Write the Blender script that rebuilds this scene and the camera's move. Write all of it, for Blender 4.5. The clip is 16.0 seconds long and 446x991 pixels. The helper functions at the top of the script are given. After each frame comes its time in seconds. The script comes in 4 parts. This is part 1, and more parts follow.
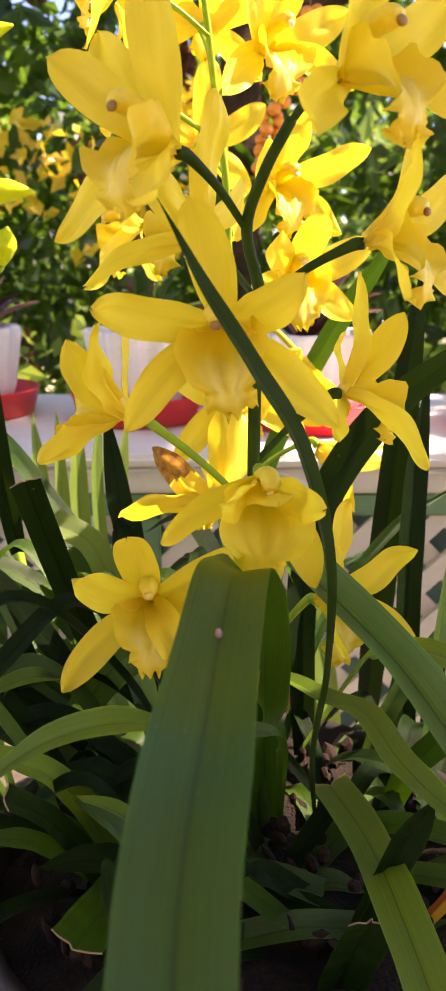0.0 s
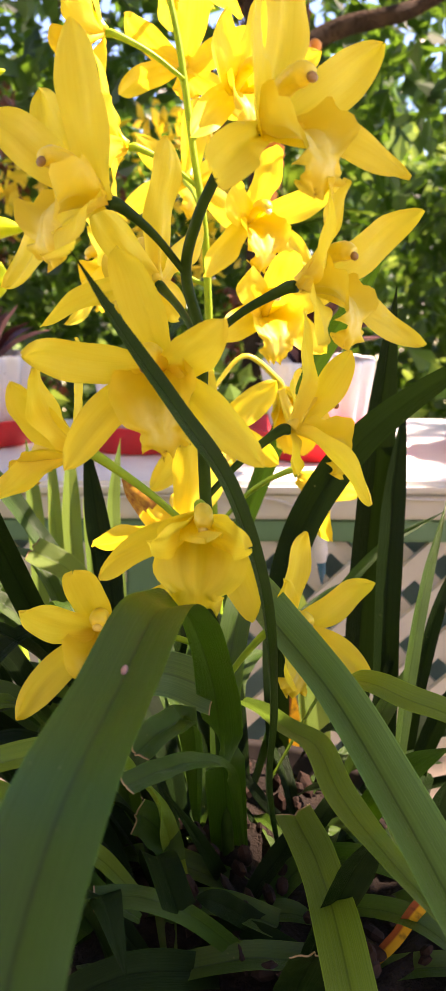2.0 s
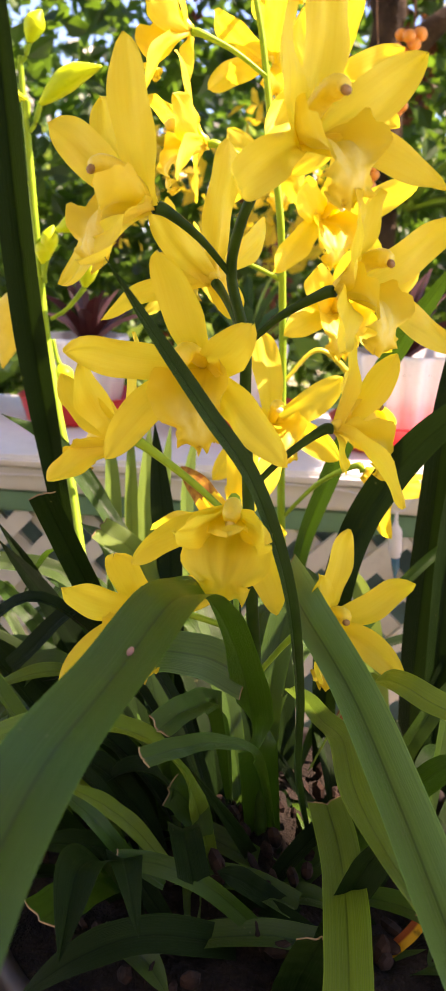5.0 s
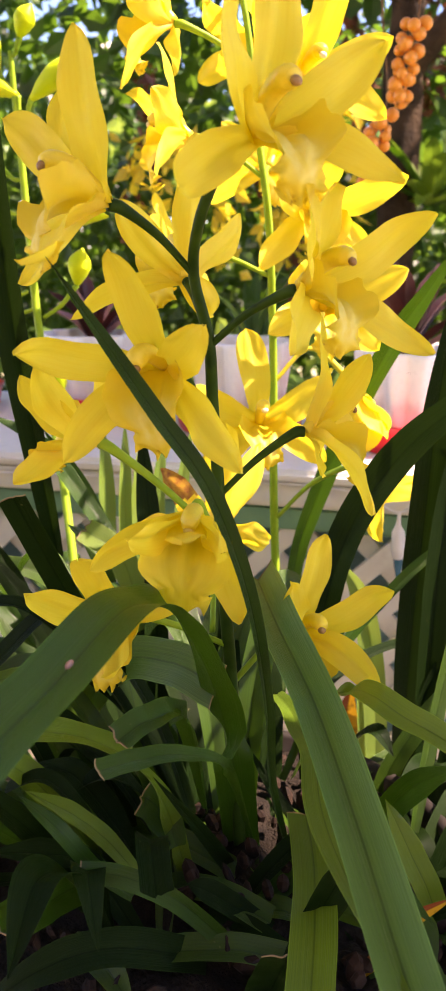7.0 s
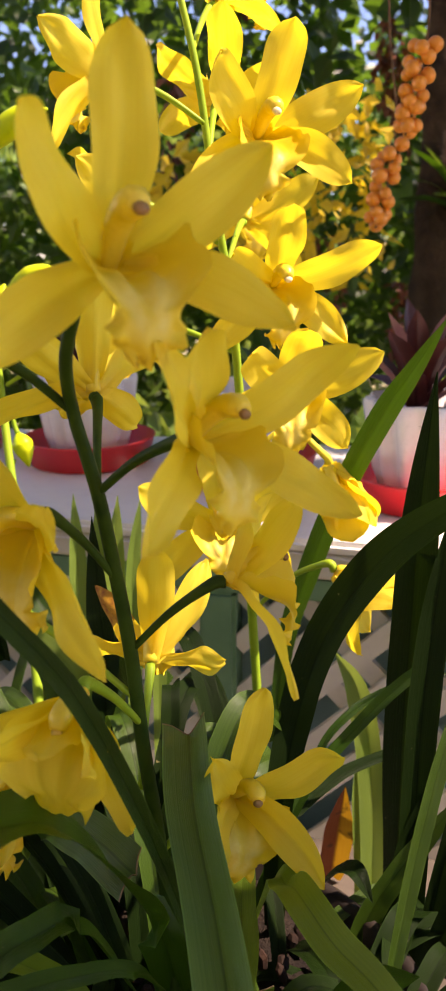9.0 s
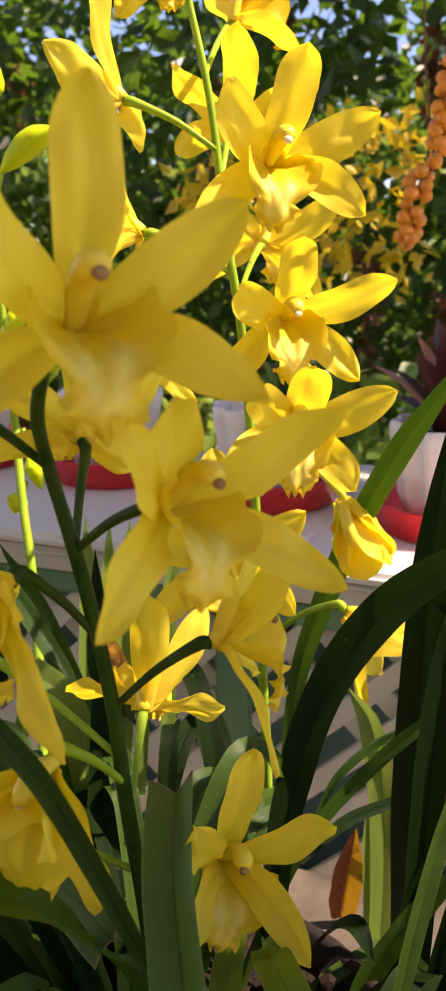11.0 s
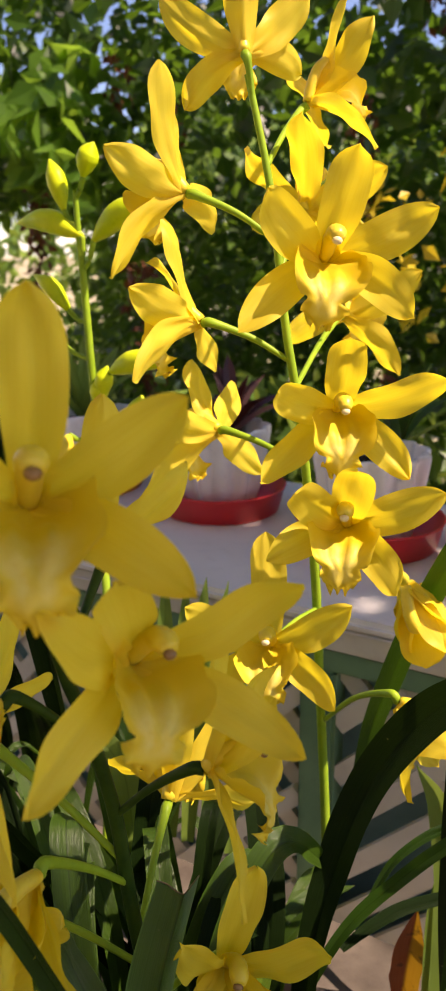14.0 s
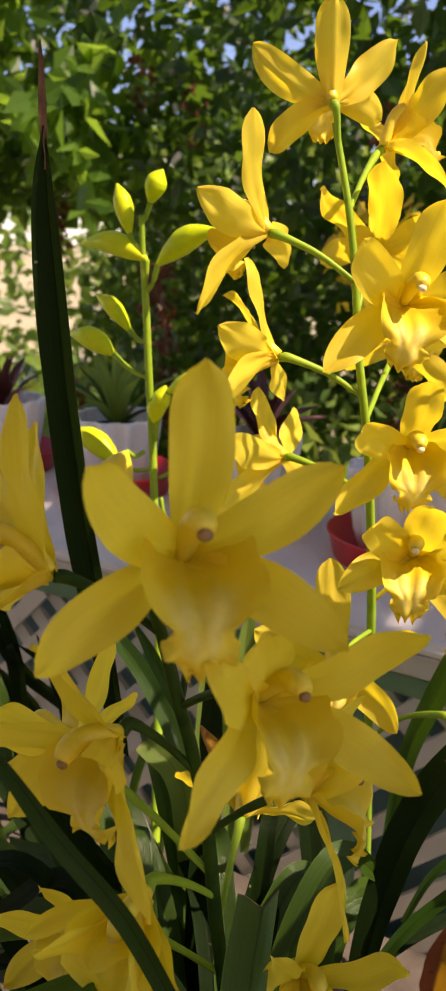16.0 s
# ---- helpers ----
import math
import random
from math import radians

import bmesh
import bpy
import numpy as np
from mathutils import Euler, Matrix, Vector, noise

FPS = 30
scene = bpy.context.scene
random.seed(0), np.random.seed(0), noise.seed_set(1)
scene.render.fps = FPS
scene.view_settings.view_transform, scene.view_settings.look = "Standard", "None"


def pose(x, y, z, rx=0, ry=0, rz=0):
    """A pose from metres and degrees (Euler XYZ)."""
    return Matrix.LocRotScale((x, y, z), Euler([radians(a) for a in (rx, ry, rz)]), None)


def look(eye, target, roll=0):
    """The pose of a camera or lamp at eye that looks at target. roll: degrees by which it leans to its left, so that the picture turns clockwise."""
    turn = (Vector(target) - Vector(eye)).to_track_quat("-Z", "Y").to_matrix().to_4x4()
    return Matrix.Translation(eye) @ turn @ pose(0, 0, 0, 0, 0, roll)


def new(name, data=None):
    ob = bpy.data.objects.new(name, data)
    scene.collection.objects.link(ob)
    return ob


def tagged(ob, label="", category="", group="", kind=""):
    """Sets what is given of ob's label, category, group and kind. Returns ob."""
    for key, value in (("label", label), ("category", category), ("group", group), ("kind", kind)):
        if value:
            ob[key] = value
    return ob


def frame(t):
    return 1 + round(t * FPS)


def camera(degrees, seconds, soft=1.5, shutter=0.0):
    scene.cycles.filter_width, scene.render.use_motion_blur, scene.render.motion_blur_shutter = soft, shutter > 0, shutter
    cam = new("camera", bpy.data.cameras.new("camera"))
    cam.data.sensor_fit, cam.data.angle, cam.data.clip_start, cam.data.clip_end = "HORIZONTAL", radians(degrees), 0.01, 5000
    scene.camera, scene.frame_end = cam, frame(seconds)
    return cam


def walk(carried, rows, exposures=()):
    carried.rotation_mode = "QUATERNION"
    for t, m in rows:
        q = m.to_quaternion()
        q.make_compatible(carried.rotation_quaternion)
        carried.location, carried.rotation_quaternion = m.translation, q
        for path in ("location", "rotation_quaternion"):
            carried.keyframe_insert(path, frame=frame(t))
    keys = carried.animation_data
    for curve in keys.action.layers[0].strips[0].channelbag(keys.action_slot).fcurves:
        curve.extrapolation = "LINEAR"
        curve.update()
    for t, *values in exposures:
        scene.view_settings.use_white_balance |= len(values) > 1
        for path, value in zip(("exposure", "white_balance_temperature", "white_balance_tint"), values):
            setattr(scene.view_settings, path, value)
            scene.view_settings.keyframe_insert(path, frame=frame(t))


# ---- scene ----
cam = camera(29.4, 16.0, soft=1.5)
cam.data.dof.use_dof = True
cam.data.dof.focus_distance = 0.33
cam.data.dof.aperture_fstop = 36.0
METRES, EYE, TILT, LEAN, TURN = 0.38, 1.10, -16.0, 0.0, 0.0
ROWS = [
    (0.0, 0.0, 0.0, 0.0, -0.0, 0.0, 0.0),
    (0.5, 0.0179, -0.0195, -0.0098, 0.18, 0.42, 0.02),
    (1.0, 0.031, -0.0377, -0.0093, 0.48, 0.77, 0.0),
    (1.5, 0.0494, -0.0389, -0.0035, 1.67, 1.17, -0.14),
    (2.0, 0.0937, -0.0173, 0.0158, 2.8, 1.25, -0.24),
    (2.5, 0.1174, -0.0119, 0.0297, 4.02, 1.25, -0.36),
    (3.0, 0.1249, -0.0168, 0.0403, 5.67, 1.14, -0.9),
    (3.5, 0.1237, -0.0401, 0.0221, 6.92, 0.91, -1.86),
    (6.0, 0.2039, -0.0327, 0.0363, 11.75, -0.66, -4.01),
    (6.5, 0.2094, -0.0214, 0.0338, 12.03, -0.62, -4.08),
    (7.0, 0.2264, -0.0046, 0.0438, 12.26, -0.7, -3.76),
    (7.5, 0.2576, 0.0287, 0.0813, 12.39, -0.79, -3.62),
    (8.0, 0.2839, 0.0816, 0.1194, 12.97, -0.93, -3.6),
    (8.5, 0.2958, 0.1282, 0.1604, 14.48, -1.03, -3.74),
    (9.0, 0.3134, 0.1651, 0.1932, 16.16, -1.23, -3.69),
    (11.5, 0.3593, 0.2201, 0.2609, 20.66, -1.56, -5.77),
    (12.0, 0.3974, 0.2317, 0.2891, 23.73, -1.97, -6.12),
    (12.5, 0.4314, 0.236, 0.3104, 25.43, -2.33, -6.41),
    (13.0, 0.4378, 0.2366, 0.3295, 26.77, -2.46, -6.64),
    (13.5, 0.4379, 0.2472, 0.3432, 28.06, -2.64, -6.95),
    (14.0, 0.4391, 0.2564, 0.3647, 29.23, -2.96, -7.39),
    (14.5, 0.4594, 0.26, 0.3734, 29.93, -3.25, -7.74),
    (15.0, 0.4486, 0.2317, 0.3894, 30.28, -3.44, -8.11),
    (15.5, 0.434, 0.1975, 0.3947, 30.52, -3.47, -8.53),
    (16.0, 0.3709, 0.1723, 0.393, 28.94, -3.31, -9.08),
]
walk(cam, [(t, pose(0, 0, EYE, TILT, LEAN, TURN) @ pose(METRES * x, METRES * y, METRES * z, 90 + pitch, roll, yaw)) for t, x, y, z, yaw, pitch, roll in ROWS],
     exposures=[(0.0, 2.33, 7950, 35), (2.5, 2.39, 7950, 35), (7.0, 2.37, 7950, 35), (8.0, 2.11, 8050, 35), (9.0, 1.58, 8050, 35), (11.5, 1.49, 7950, 32), (12.0, 1.33, 7950, 32), (12.5, 1.17, 7950, 32), (14.0, 1.15, 7950, 32), (15.0, 0.99, 7950, 32), (16.0, 1.05, 7950, 32)])

# ---- light ----
SUN_TO = Vector((0.60, 0.12, 0.79)).normalized()
world = bpy.data.worlds.new("sky")
scene.world = world
world.use_nodes = True
wn = world.node_tree
sky = wn.nodes.new("ShaderNodeTexSky")
sky.sky_type = "NISHITA"
sky.sun_disc = False
sky.ozone_density = 5.0
sky.altitude = 2500
sky.dust_density = 0.0
sky.sun_elevation = math.asin(SUN_TO.z)
sky.sun_rotation = math.atan2(SUN_TO.x, SUN_TO.y)
wn.links.new(sky.outputs[0], wn.nodes["Background"].inputs[0])
wn.nodes["Background"].inputs[1].default_value = 0.10
sun = new("sun", bpy.data.lights.new("sun", "SUN"))
sun.data.energy = 3.7
sun.data.angle = radians(0.6)
sun.data.color = (1.0, 0.95, 0.86)
sun.matrix_world = look(SUN_TO * 20, (0, 0, 0))


# ---- materials ----
class Mat:
    """A small builder of node materials."""

    def __init__(self, name):
        self.m = bpy.data.materials.new(name)
        self.m.use_nodes = True
        self.t = self.m.node_tree
        self.b = self.t.nodes["Principled BSDF"]
        self.out = self.t.nodes["Material Output"]
        self.co = self.t.nodes.new("ShaderNodeTexCoord")

    def node(self, kind, **put):
        n = self.t.nodes.new(kind)
        for k, v in put.items():
            n.inputs[k.replace("_", " ")].default_value = v
        return n

    def link(self, a, b):
        self.t.links.new(a, b)

    def noise(self, scale, detail=4.0, rough=0.55, space="Object", stretch=None):
        n = self.node("ShaderNodeTexNoise", Scale=scale, Detail=detail, Roughness=rough)
        src = self.co.outputs[space]
        if stretch:
            mp = self.node("ShaderNodeMapping")
            mp.inputs["Scale"].default_value = stretch
            self.link(src, mp.inputs[0])
            src = mp.outputs[0]
        self.link(src, n.inputs["Vector"])
        return n.outputs["Fac"]

    def ramp(self, fac, *stops):
        r = self.t.nodes.new("ShaderNodeValToRGB")
        e = r.color_ramp.elements
        while len(e) < len(stops):
            e.new(0.5)
        for el, (p, c) in zip(e, stops):
            el.position = p
            el.color = (*c, 1) if len(c) == 3 else c
        self.link(fac, r.inputs[0])
        return r.outputs["Color"]

    def mix(self, fac, a, b, blend="MIX"):
        n = self.t.nodes.new("ShaderNodeMix")
        n.data_type = "RGBA"
        n.blend_type = blend
        for sock, v in ((n.inputs[0], fac), (n.inputs[6], a), (n.inputs[7], b)):
            if hasattr(v, "is_linked"):
                self.link(v, sock)
            else:
                sock.default_value = v if isinstance(v, (int, float)) else (*v, 1)
        return n.outputs[2]

    def color(self, c):
        if hasattr(c, "is_linked"):
            self.link(c, self.b.inputs["Base Color"])
        else:
            self.b.inputs["Base Color"].default_value = (*c, 1)
        return self

    def surface(self, rough=0.5, metal=0.0, spec=0.5):
        self.b.inputs["Roughness"].default_value = rough
        self.b.inputs["Metallic"].default_value = metal
        self.b.inputs["Specular IOR Level"].default_value = spec
        return self

    def bump(self, height, strength=0.3, dist=0.001):
        n = self.node("ShaderNodeBump", Strength=strength, Distance=dist)
        self.link(height, n.inputs["Height"])
        self.link(n.outputs[0], self.b.inputs["Normal"])
        return n.outputs[0]

    def thin(self, c, share):
        """Lets light through a thin blade: a share of translucent light."""
        tr = self.t.nodes.new("ShaderNodeBsdfTranslucent")
        if hasattr(c, "is_linked"):
            self.link(c, tr.inputs[0])
        else:
            tr.inputs[0].default_value = (*c, 1)
        mx = self.t.nodes.new("ShaderNodeMixShader")
        mx.inputs[0].default_value = share
        self.link(self.b.outputs[0], mx.inputs[1])
        self.link(tr.outputs[0], mx.inputs[2])
        self.link(mx.outputs[0], self.out.inputs[0])
        return self

    def random(self):
        return self.t.nodes.new("ShaderNodeObjectInfo").outputs["Random"]

    def island(self):
        return self.t.nodes.new("ShaderNodeNewGeometry").outputs["Random Per Island"]


def petal_material():
    k = Mat("petal_yellow")
    vein = k.noise(1.0, 3, 0.5, "UV", (26, 2.2, 1))
    fine = k.noise(420, 3)
    patch = k.noise(60, 3)
    base = k.mix(vein, (0.85, 0.68, 0.045), (0.94, 0.79, 0.10))
    base = k.mix(k.ramp(patch, (0.35, (0, 0, 0)), (0.75, (0.5, 0.5, 0.5))), base, (0.86, 0.66, 0.055))
    base = k.mix(k.ramp(fine, (0.72, (0, 0, 0)), (0.80, (0.25, 0.25, 0.25))), base, (0.45, 0.25, 0.03))
    k.color(base).surface(0.48, 0, 0.35)
    k.bump(vein, 0.22, 0.0006)
    return k.thin(k.mix(vein, (0.94, 0.73, 0.020), (0.98, 0.83, 0.055)), 0.52).m


def lip_material():
    k = Mat("lip_yellow")
    sp = k.t.nodes.new("ShaderNodeSeparateXYZ")
    k.link(k.co.outputs["UV"], sp.inputs[0])
    pale = k.ramp(sp.outputs[1], (0.28, (0.0, 0.0, 0.0)), (0.46, (0.9, 0.9, 0.9)), (0.64, (1.0, 1.0, 1.0)), (0.80, (0.2, 0.2, 0.2)), (1.0, (0.0, 0.0, 0.0)))
    middle = k.ramp(sp.outputs[0], (0.16, (0.1, 0.1, 0.1)), (0.36, (1, 1, 1)), (0.64, (1, 1, 1)), (0.84, (0.1, 0.1, 0.1)))
    pale = k.mix(1.0, pale, middle, "MULTIPLY")
    cloud = k.ramp(k.noise(1.0, 3, 0.5, "UV", (5, 6, 1)), (0.32, (0.25, 0.25, 0.25)), (0.62, (1, 1, 1)))
    pale = k.mix(1.0, pale, cloud, "MULTIPLY")
    base = k.mix(pale, (0.82, 0.63, 0.035), (0.88, 0.77, 0.22))
    spot = k.noise(160, 3)
    base = k.mix(k.ramp(spot, (0.55, (0, 0, 0)), (0.75, (0.35, 0.35, 0.35))), base, (0.80, 0.56, 0.03))
    rim = k.ramp(sp.outputs[1], (0.90, (0, 0, 0)), (0.97, (1, 1, 1)))
    fleck = k.ramp(k.noise(330, 3), (0.52, (0, 0, 0)), (0.62, (0.8, 0.8, 0.8)))
    base = k.mix(k.mix(1.0, rim, fleck, "MULTIPLY"), base, (0.30, 0.11, 0.02))
    k.color(base).surface(0.5, 0, 0.3)
    k.bump(spot, 0.25, 0.0008)
    return k.thin(base, 0.30).m


def blade_material(name, dark, light, glow, rough=0.40, share=0.22, spec=0.32):
    k = Mat(name)
    line = k.noise(1.0, 2, 0.5, "UV", (60, 0.7, 1))
    broad = k.noise(18, 4)
    col = k.mix(k.ramp(line, (0.34, (0, 0, 0)), (0.66, (1, 1, 1))), dark, light)
    col = k.mix(k.ramp(broad, (0.3, (0, 0, 0)), (0.8, (0.55, 0.55, 0.55))), col, [0.6 * a + 0.4 * b for a, b in zip(dark, light)])
    col = k.mix(k.ramp(k.random(), (0.0, (0, 0, 0)), (1.0, (0.45, 0.45, 0.45))), col, [1.25 * light[0], 1.1 * light[1], light[2]])
    sp = k.t.nodes.new("ShaderNodeSeparateXYZ")
    k.link(k.co.outputs["UV"], sp.inputs[0])
    rib = k.ramp(sp.outputs[0], (0.465, (0, 0, 0)), (0.497, (0.75, 0.75, 0.75)), (0.503, (0.75, 0.75, 0.75)), (0.535, (0, 0, 0)))
    col = k.mix(rib, col, [x * 0.45 for x in dark])
    rim = k.ramp(sp.outputs[0], (0.0, (0.6, 0.6, 0.6)), (0.03, (0, 0, 0)), (0.97, (0, 0, 0)), (1.0, (0.6, 0.6, 0.6)))
    col = k.mix(rim, col, [min(1, x * 2.2) for x in light])
    speck = k.noise(240, 2)
    col = k.mix(k.ramp(speck, (0.74, (0, 0, 0)), (0.80, (0.5, 0.5, 0.5))), col, (0.30, 0.28, 0.12))
    k.color(col).surface(rough, 0, spec)
    k.bump(k.mix(0.4, line, k.noise(1.0, 1, 0.5, "UV", (150, 0.4, 1))), 0.6, 0.0010)
    return k.thin(glow, share).m


def dry_material():
    k = Mat("leaf_dry")
    sp = k.t.nodes.new("ShaderNodeSeparateXYZ")
    k.link(k.co.outputs["UV"], sp.inputs[0])
    line = k.noise(1.0, 3, 0.5, "UV", (40, 1.5, 1))
    rust = k.mix(line, (0.20, 0.035, 0.012), (0.42, 0.12, 0.035))
    gold = k.mix(line, (0.66, 0.30, 0.015), (0.80, 0.46, 0.03))
    base = k.mix(k.ramp(sp.outputs[0], (0.42, (0, 0, 0)), (0.54, (1, 1, 1))), rust, gold)
    base = k.mix(k.ramp(k.noise(150, 3), (0.58, (0, 0, 0)), (0.72, (0.7, 0.7, 0.7))), base, (0.05, 0.025, 0.01))
    k.color(base).surface(0.55, 0, 0.3)
    k.bump(line, 0.4, 0.0008)
    return k.thin(base, 0.25).m


def plain(name, a, b, scale, rough=0.5, spec=0.5, bump=0.2, dist=0.001, detail=5):
    k = Mat(name)
    f = k.noise(scale, detail)
    g = k.noise(scale * 7.3, 3)
    base = k.mix(k.ramp(f, (0.3, (0, 0, 0)), (0.72, (1, 1, 1))), a, b)
    base = k.mix(k.ramp(g, (0.55, (0, 0, 0)), (0.8, (0.25, 0.25, 0.25))), base, [x * 0.6 for x in a])
    k.color(base).surface(rough, 0, spec)
    k.bump(g, bump, dist)
    return k.m


PETAL = petal_material()
LIP = lip_material()
COLUMN = plain("column_yellow", (0.80, 0.60, 0.03), (0.84, 0.66, 0.08), 90, 0.4, 0.4, 0.1)
ANTHER_YELLOW = plain("anther_yellow", (0.70, 0.50, 0.08), (0.78, 0.60, 0.16), 300, 0.45, 0.4, 0.1)
ANTHER = plain("anther_tan", (0.24, 0.12, 0.035), (0.38, 0.22, 0.07), 300, 0.45, 0.4, 0.1)
PALE_ANTHER = plain("anther_cream", (0.80, 0.66, 0.30), (0.86, 0.76, 0.45), 300, 0.45, 0.4, 0.1)
STEM = plain("stem_green", (0.19, 0.34, 0.020), (0.29, 0.45, 0.030), 70, 0.45, 0.2, 0.15, 0.0005)
YELLOW_STALK = plain("stalk_yellow", (0.60, 0.50, 0.03), (0.70, 0.60, 0.05), 70, 0.4, 0.45, 0.12, 0.0005)
# Darker copy of the stem green, carrying the front spike's shade as colour.
SHADED_STEM = plain("stem_shaded_green", (0.014, 0.040, 0.006), (0.036, 0.080, 0.010), 70, 0.45, 0.10, 0.15, 0.0005)
BUD = plain("bud_green", (0.44, 0.62, 0.012), (0.66, 0.74, 0.025), 45, 0.4, 0.2, 0.12, 0.0005)
BLADE = blade_material("leaf_green", (0.008, 0.034, 0.0022), (0.025, 0.080, 0.006), (0.12, 0.32, 0.010), 0.36, 0.14, 0.34)
MID_BLADE = blade_material("leaf_mid_green", (0.013, 0.040, 0.004), (0.044, 0.100, 0.009), (0.14, 0.34, 0.014), 0.35, 0.18, 0.42)
KEEL_BLADE = blade_material("leaf_keeled_green", (0.006, 0.022, 0.003), (0.020, 0.056, 0.008), (0.08, 0.20, 0.012), 0.40, 0.08, 0.16)
BLUE_BLADE = blade_material("leaf_blue_green", (0.030, 0.085, 0.016), (0.088, 0.185, 0.038), (0.18, 0.38, 0.035), 0.28, 0.16, 0.42)
FRESH_BLADE = blade_material("leaf_fresh_green", (0.056, 0.118, 0.009), (0.140, 0.235, 0.022), (0.24, 0.42, 0.03), 0.32, 0.2, 0.32)
# Near-black leaf copy: the clump's deep shade is put into its colour.
SHADED_BLADE = blade_material("leaf_shaded_green", (0.003, 0.010, 0.0015), (0.009, 0.024, 0.004), (0.06, 0.15, 0.012), 0.45, 0.05, 0.08)
# Pale leaf copy: sunlight on the back leaves is put into its colour.
LIT_PALE_BLADE = blade_material("leaf_lit_pale_green", (0.10, 0.19, 0.03), (0.17, 0.27, 0.05), (0.35, 0.50, 0.08), 0.38, 0.4)
DRY = dry_material()
ROSY_SCAR = plain("scar_rosy", (0.40, 0.20, 0.16), (0.52, 0.30, 0.24), 300, 0.6, 0.3, 0.2)
RUSTY_PETAL = plain("petal_rust", (0.22, 0.06, 0.015), (0.62, 0.36, 0.03), 260, 0.6, 0.3, 0.3)
TAN_EDGE = plain("dry_leaf_edge", (0.22, 0.15, 0.08), (0.34, 0.25, 0.13), 200, 0.8, 0.2, 0.3)
BROWN = plain("dry_brown", (0.10, 0.05, 0.025), (0.24, 0.13, 0.06), 120, 0.75, 0.3, 0.4)
SOIL = plain("bark_soil", (0.010, 0.007, 0.005), (0.030, 0.020, 0.013), 60, 0.9, 0.2, 0.8, 0.004)
WHITE_POT = plain("white_glazed_plastic", (0.78, 0.76, 0.74), (0.84, 0.83, 0.81), 25, 0.25, 0.5, 0.05)
RED = plain("red_plastic", (0.62, 0.018, 0.022), (0.72, 0.030, 0.032), 30, 0.32, 0.5, 0.08)
TEAL = plain("teal_paint", (0.12, 0.27, 0.28), (0.22, 0.40, 0.40), 8, 0.5, 0.4, 0.1)
POT_PLASTIC = plain("dark_pot_plastic", (0.014, 0.010, 0.008), (0.028, 0.020, 0.016), 30, 0.55, 0.4, 0.1)
WHITE_PAINT = plain("white_paint", (0.70, 0.68, 0.62), (0.80, 0.78, 0.73), 9, 0.5, 0.4, 0.25, 0.002)
CREAM = plain("cream_paint", (0.58, 0.55, 0.44), (0.68, 0.65, 0.54), 11, 0.5, 0.4, 0.2, 0.002)
GREEN_PAINT = plain("green_paint", (0.10, 0.22, 0.11), (0.16, 0.30, 0.16), 13, 0.5, 0.4, 0.2, 0.002)
MAROON = plain("bromeliad_maroon", (0.050, 0.011, 0.010), (0.12, 0.026, 0.020), 40, 0.4, 0.5, 0.15)
ROSE = plain("bromeliad_rose", (0.32, 0.12, 0.12), (0.42, 0.22, 0.18), 60, 0.5, 0.4, 0.15)
MULCH = plain("bark_mulch", (0.010, 0.006, 0.004), (0.045, 0.022, 0.013), 120, 0.85, 0.2, 0.4)
BARK = plain("tree_bark", (0.022, 0.013, 0.007), (0.085, 0.050, 0.026), 22, 0.9, 0.2, 0.9, 0.01)
BERRY = plain("berry_orange", (0.70, 0.22, 0.02), (0.78, 0.30, 0.03), 120, 0.35, 0.5, 0.1)
BENCH = plain("weathered_bench_wood", (0.075, 0.060, 0.045), (0.15, 0.125, 0.095), 30, 0.7, 0.3, 0.4)
CERAMIC = plain("terrace_tile", (0.28, 0.23, 0.18), (0.36, 0.31, 0.25), 6, 0.5, 0.4, 0.15)
HOUSE = plain("house_render", (0.42, 0.38, 0.32), (0.50, 0.46, 0.39), 5, 0.8, 0.3, 0.3, 0.003)
SAND = plain("dry_ground", (0.40, 0.35, 0.20), (0.54, 0.48, 0.30), 1.2, 0.9, 0.2, 0.5, 0.02)
CABLE = plain("cable_white", (0.62, 0.60, 0.56), (0.72, 0.70, 0.66), 60, 0.5, 0.4, 0.05)
BLUE_GLASS = plain("bulb_blue", (0.02, 0.10, 0.16), (0.04, 0.18, 0.26), 60, 0.15, 0.6, 0.05)


def foliage_material(name, dark, light, glow, share=0.35):
    k = Mat(name)
    # Clumps of dark and bright tone stand in for shaded and lit leaves.
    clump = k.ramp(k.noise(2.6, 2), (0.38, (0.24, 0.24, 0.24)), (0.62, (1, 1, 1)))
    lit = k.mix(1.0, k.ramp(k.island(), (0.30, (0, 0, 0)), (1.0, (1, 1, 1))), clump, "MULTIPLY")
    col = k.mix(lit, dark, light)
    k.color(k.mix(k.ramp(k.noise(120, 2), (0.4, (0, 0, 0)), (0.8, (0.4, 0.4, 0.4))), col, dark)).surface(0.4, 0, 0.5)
    return k.thin(glow, share).m


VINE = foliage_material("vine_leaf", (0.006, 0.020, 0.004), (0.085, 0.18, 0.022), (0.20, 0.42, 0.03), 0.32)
# Brighter copy of the vine leaf, with backlight put into its colour.
LIT_VINE = foliage_material("vine_leaf_lit", (0.05, 0.13, 0.015), (0.16, 0.32, 0.035), (0.34, 0.60, 0.05), 0.5)
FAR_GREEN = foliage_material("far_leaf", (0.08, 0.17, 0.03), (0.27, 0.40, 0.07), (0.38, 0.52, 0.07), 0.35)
YELLOW_LEAF = foliage_material("yellow_bloom", (0.55, 0.40, 0.02), (0.75, 0.58, 0.04), (0.8, 0.6, 0.03), 0.4)
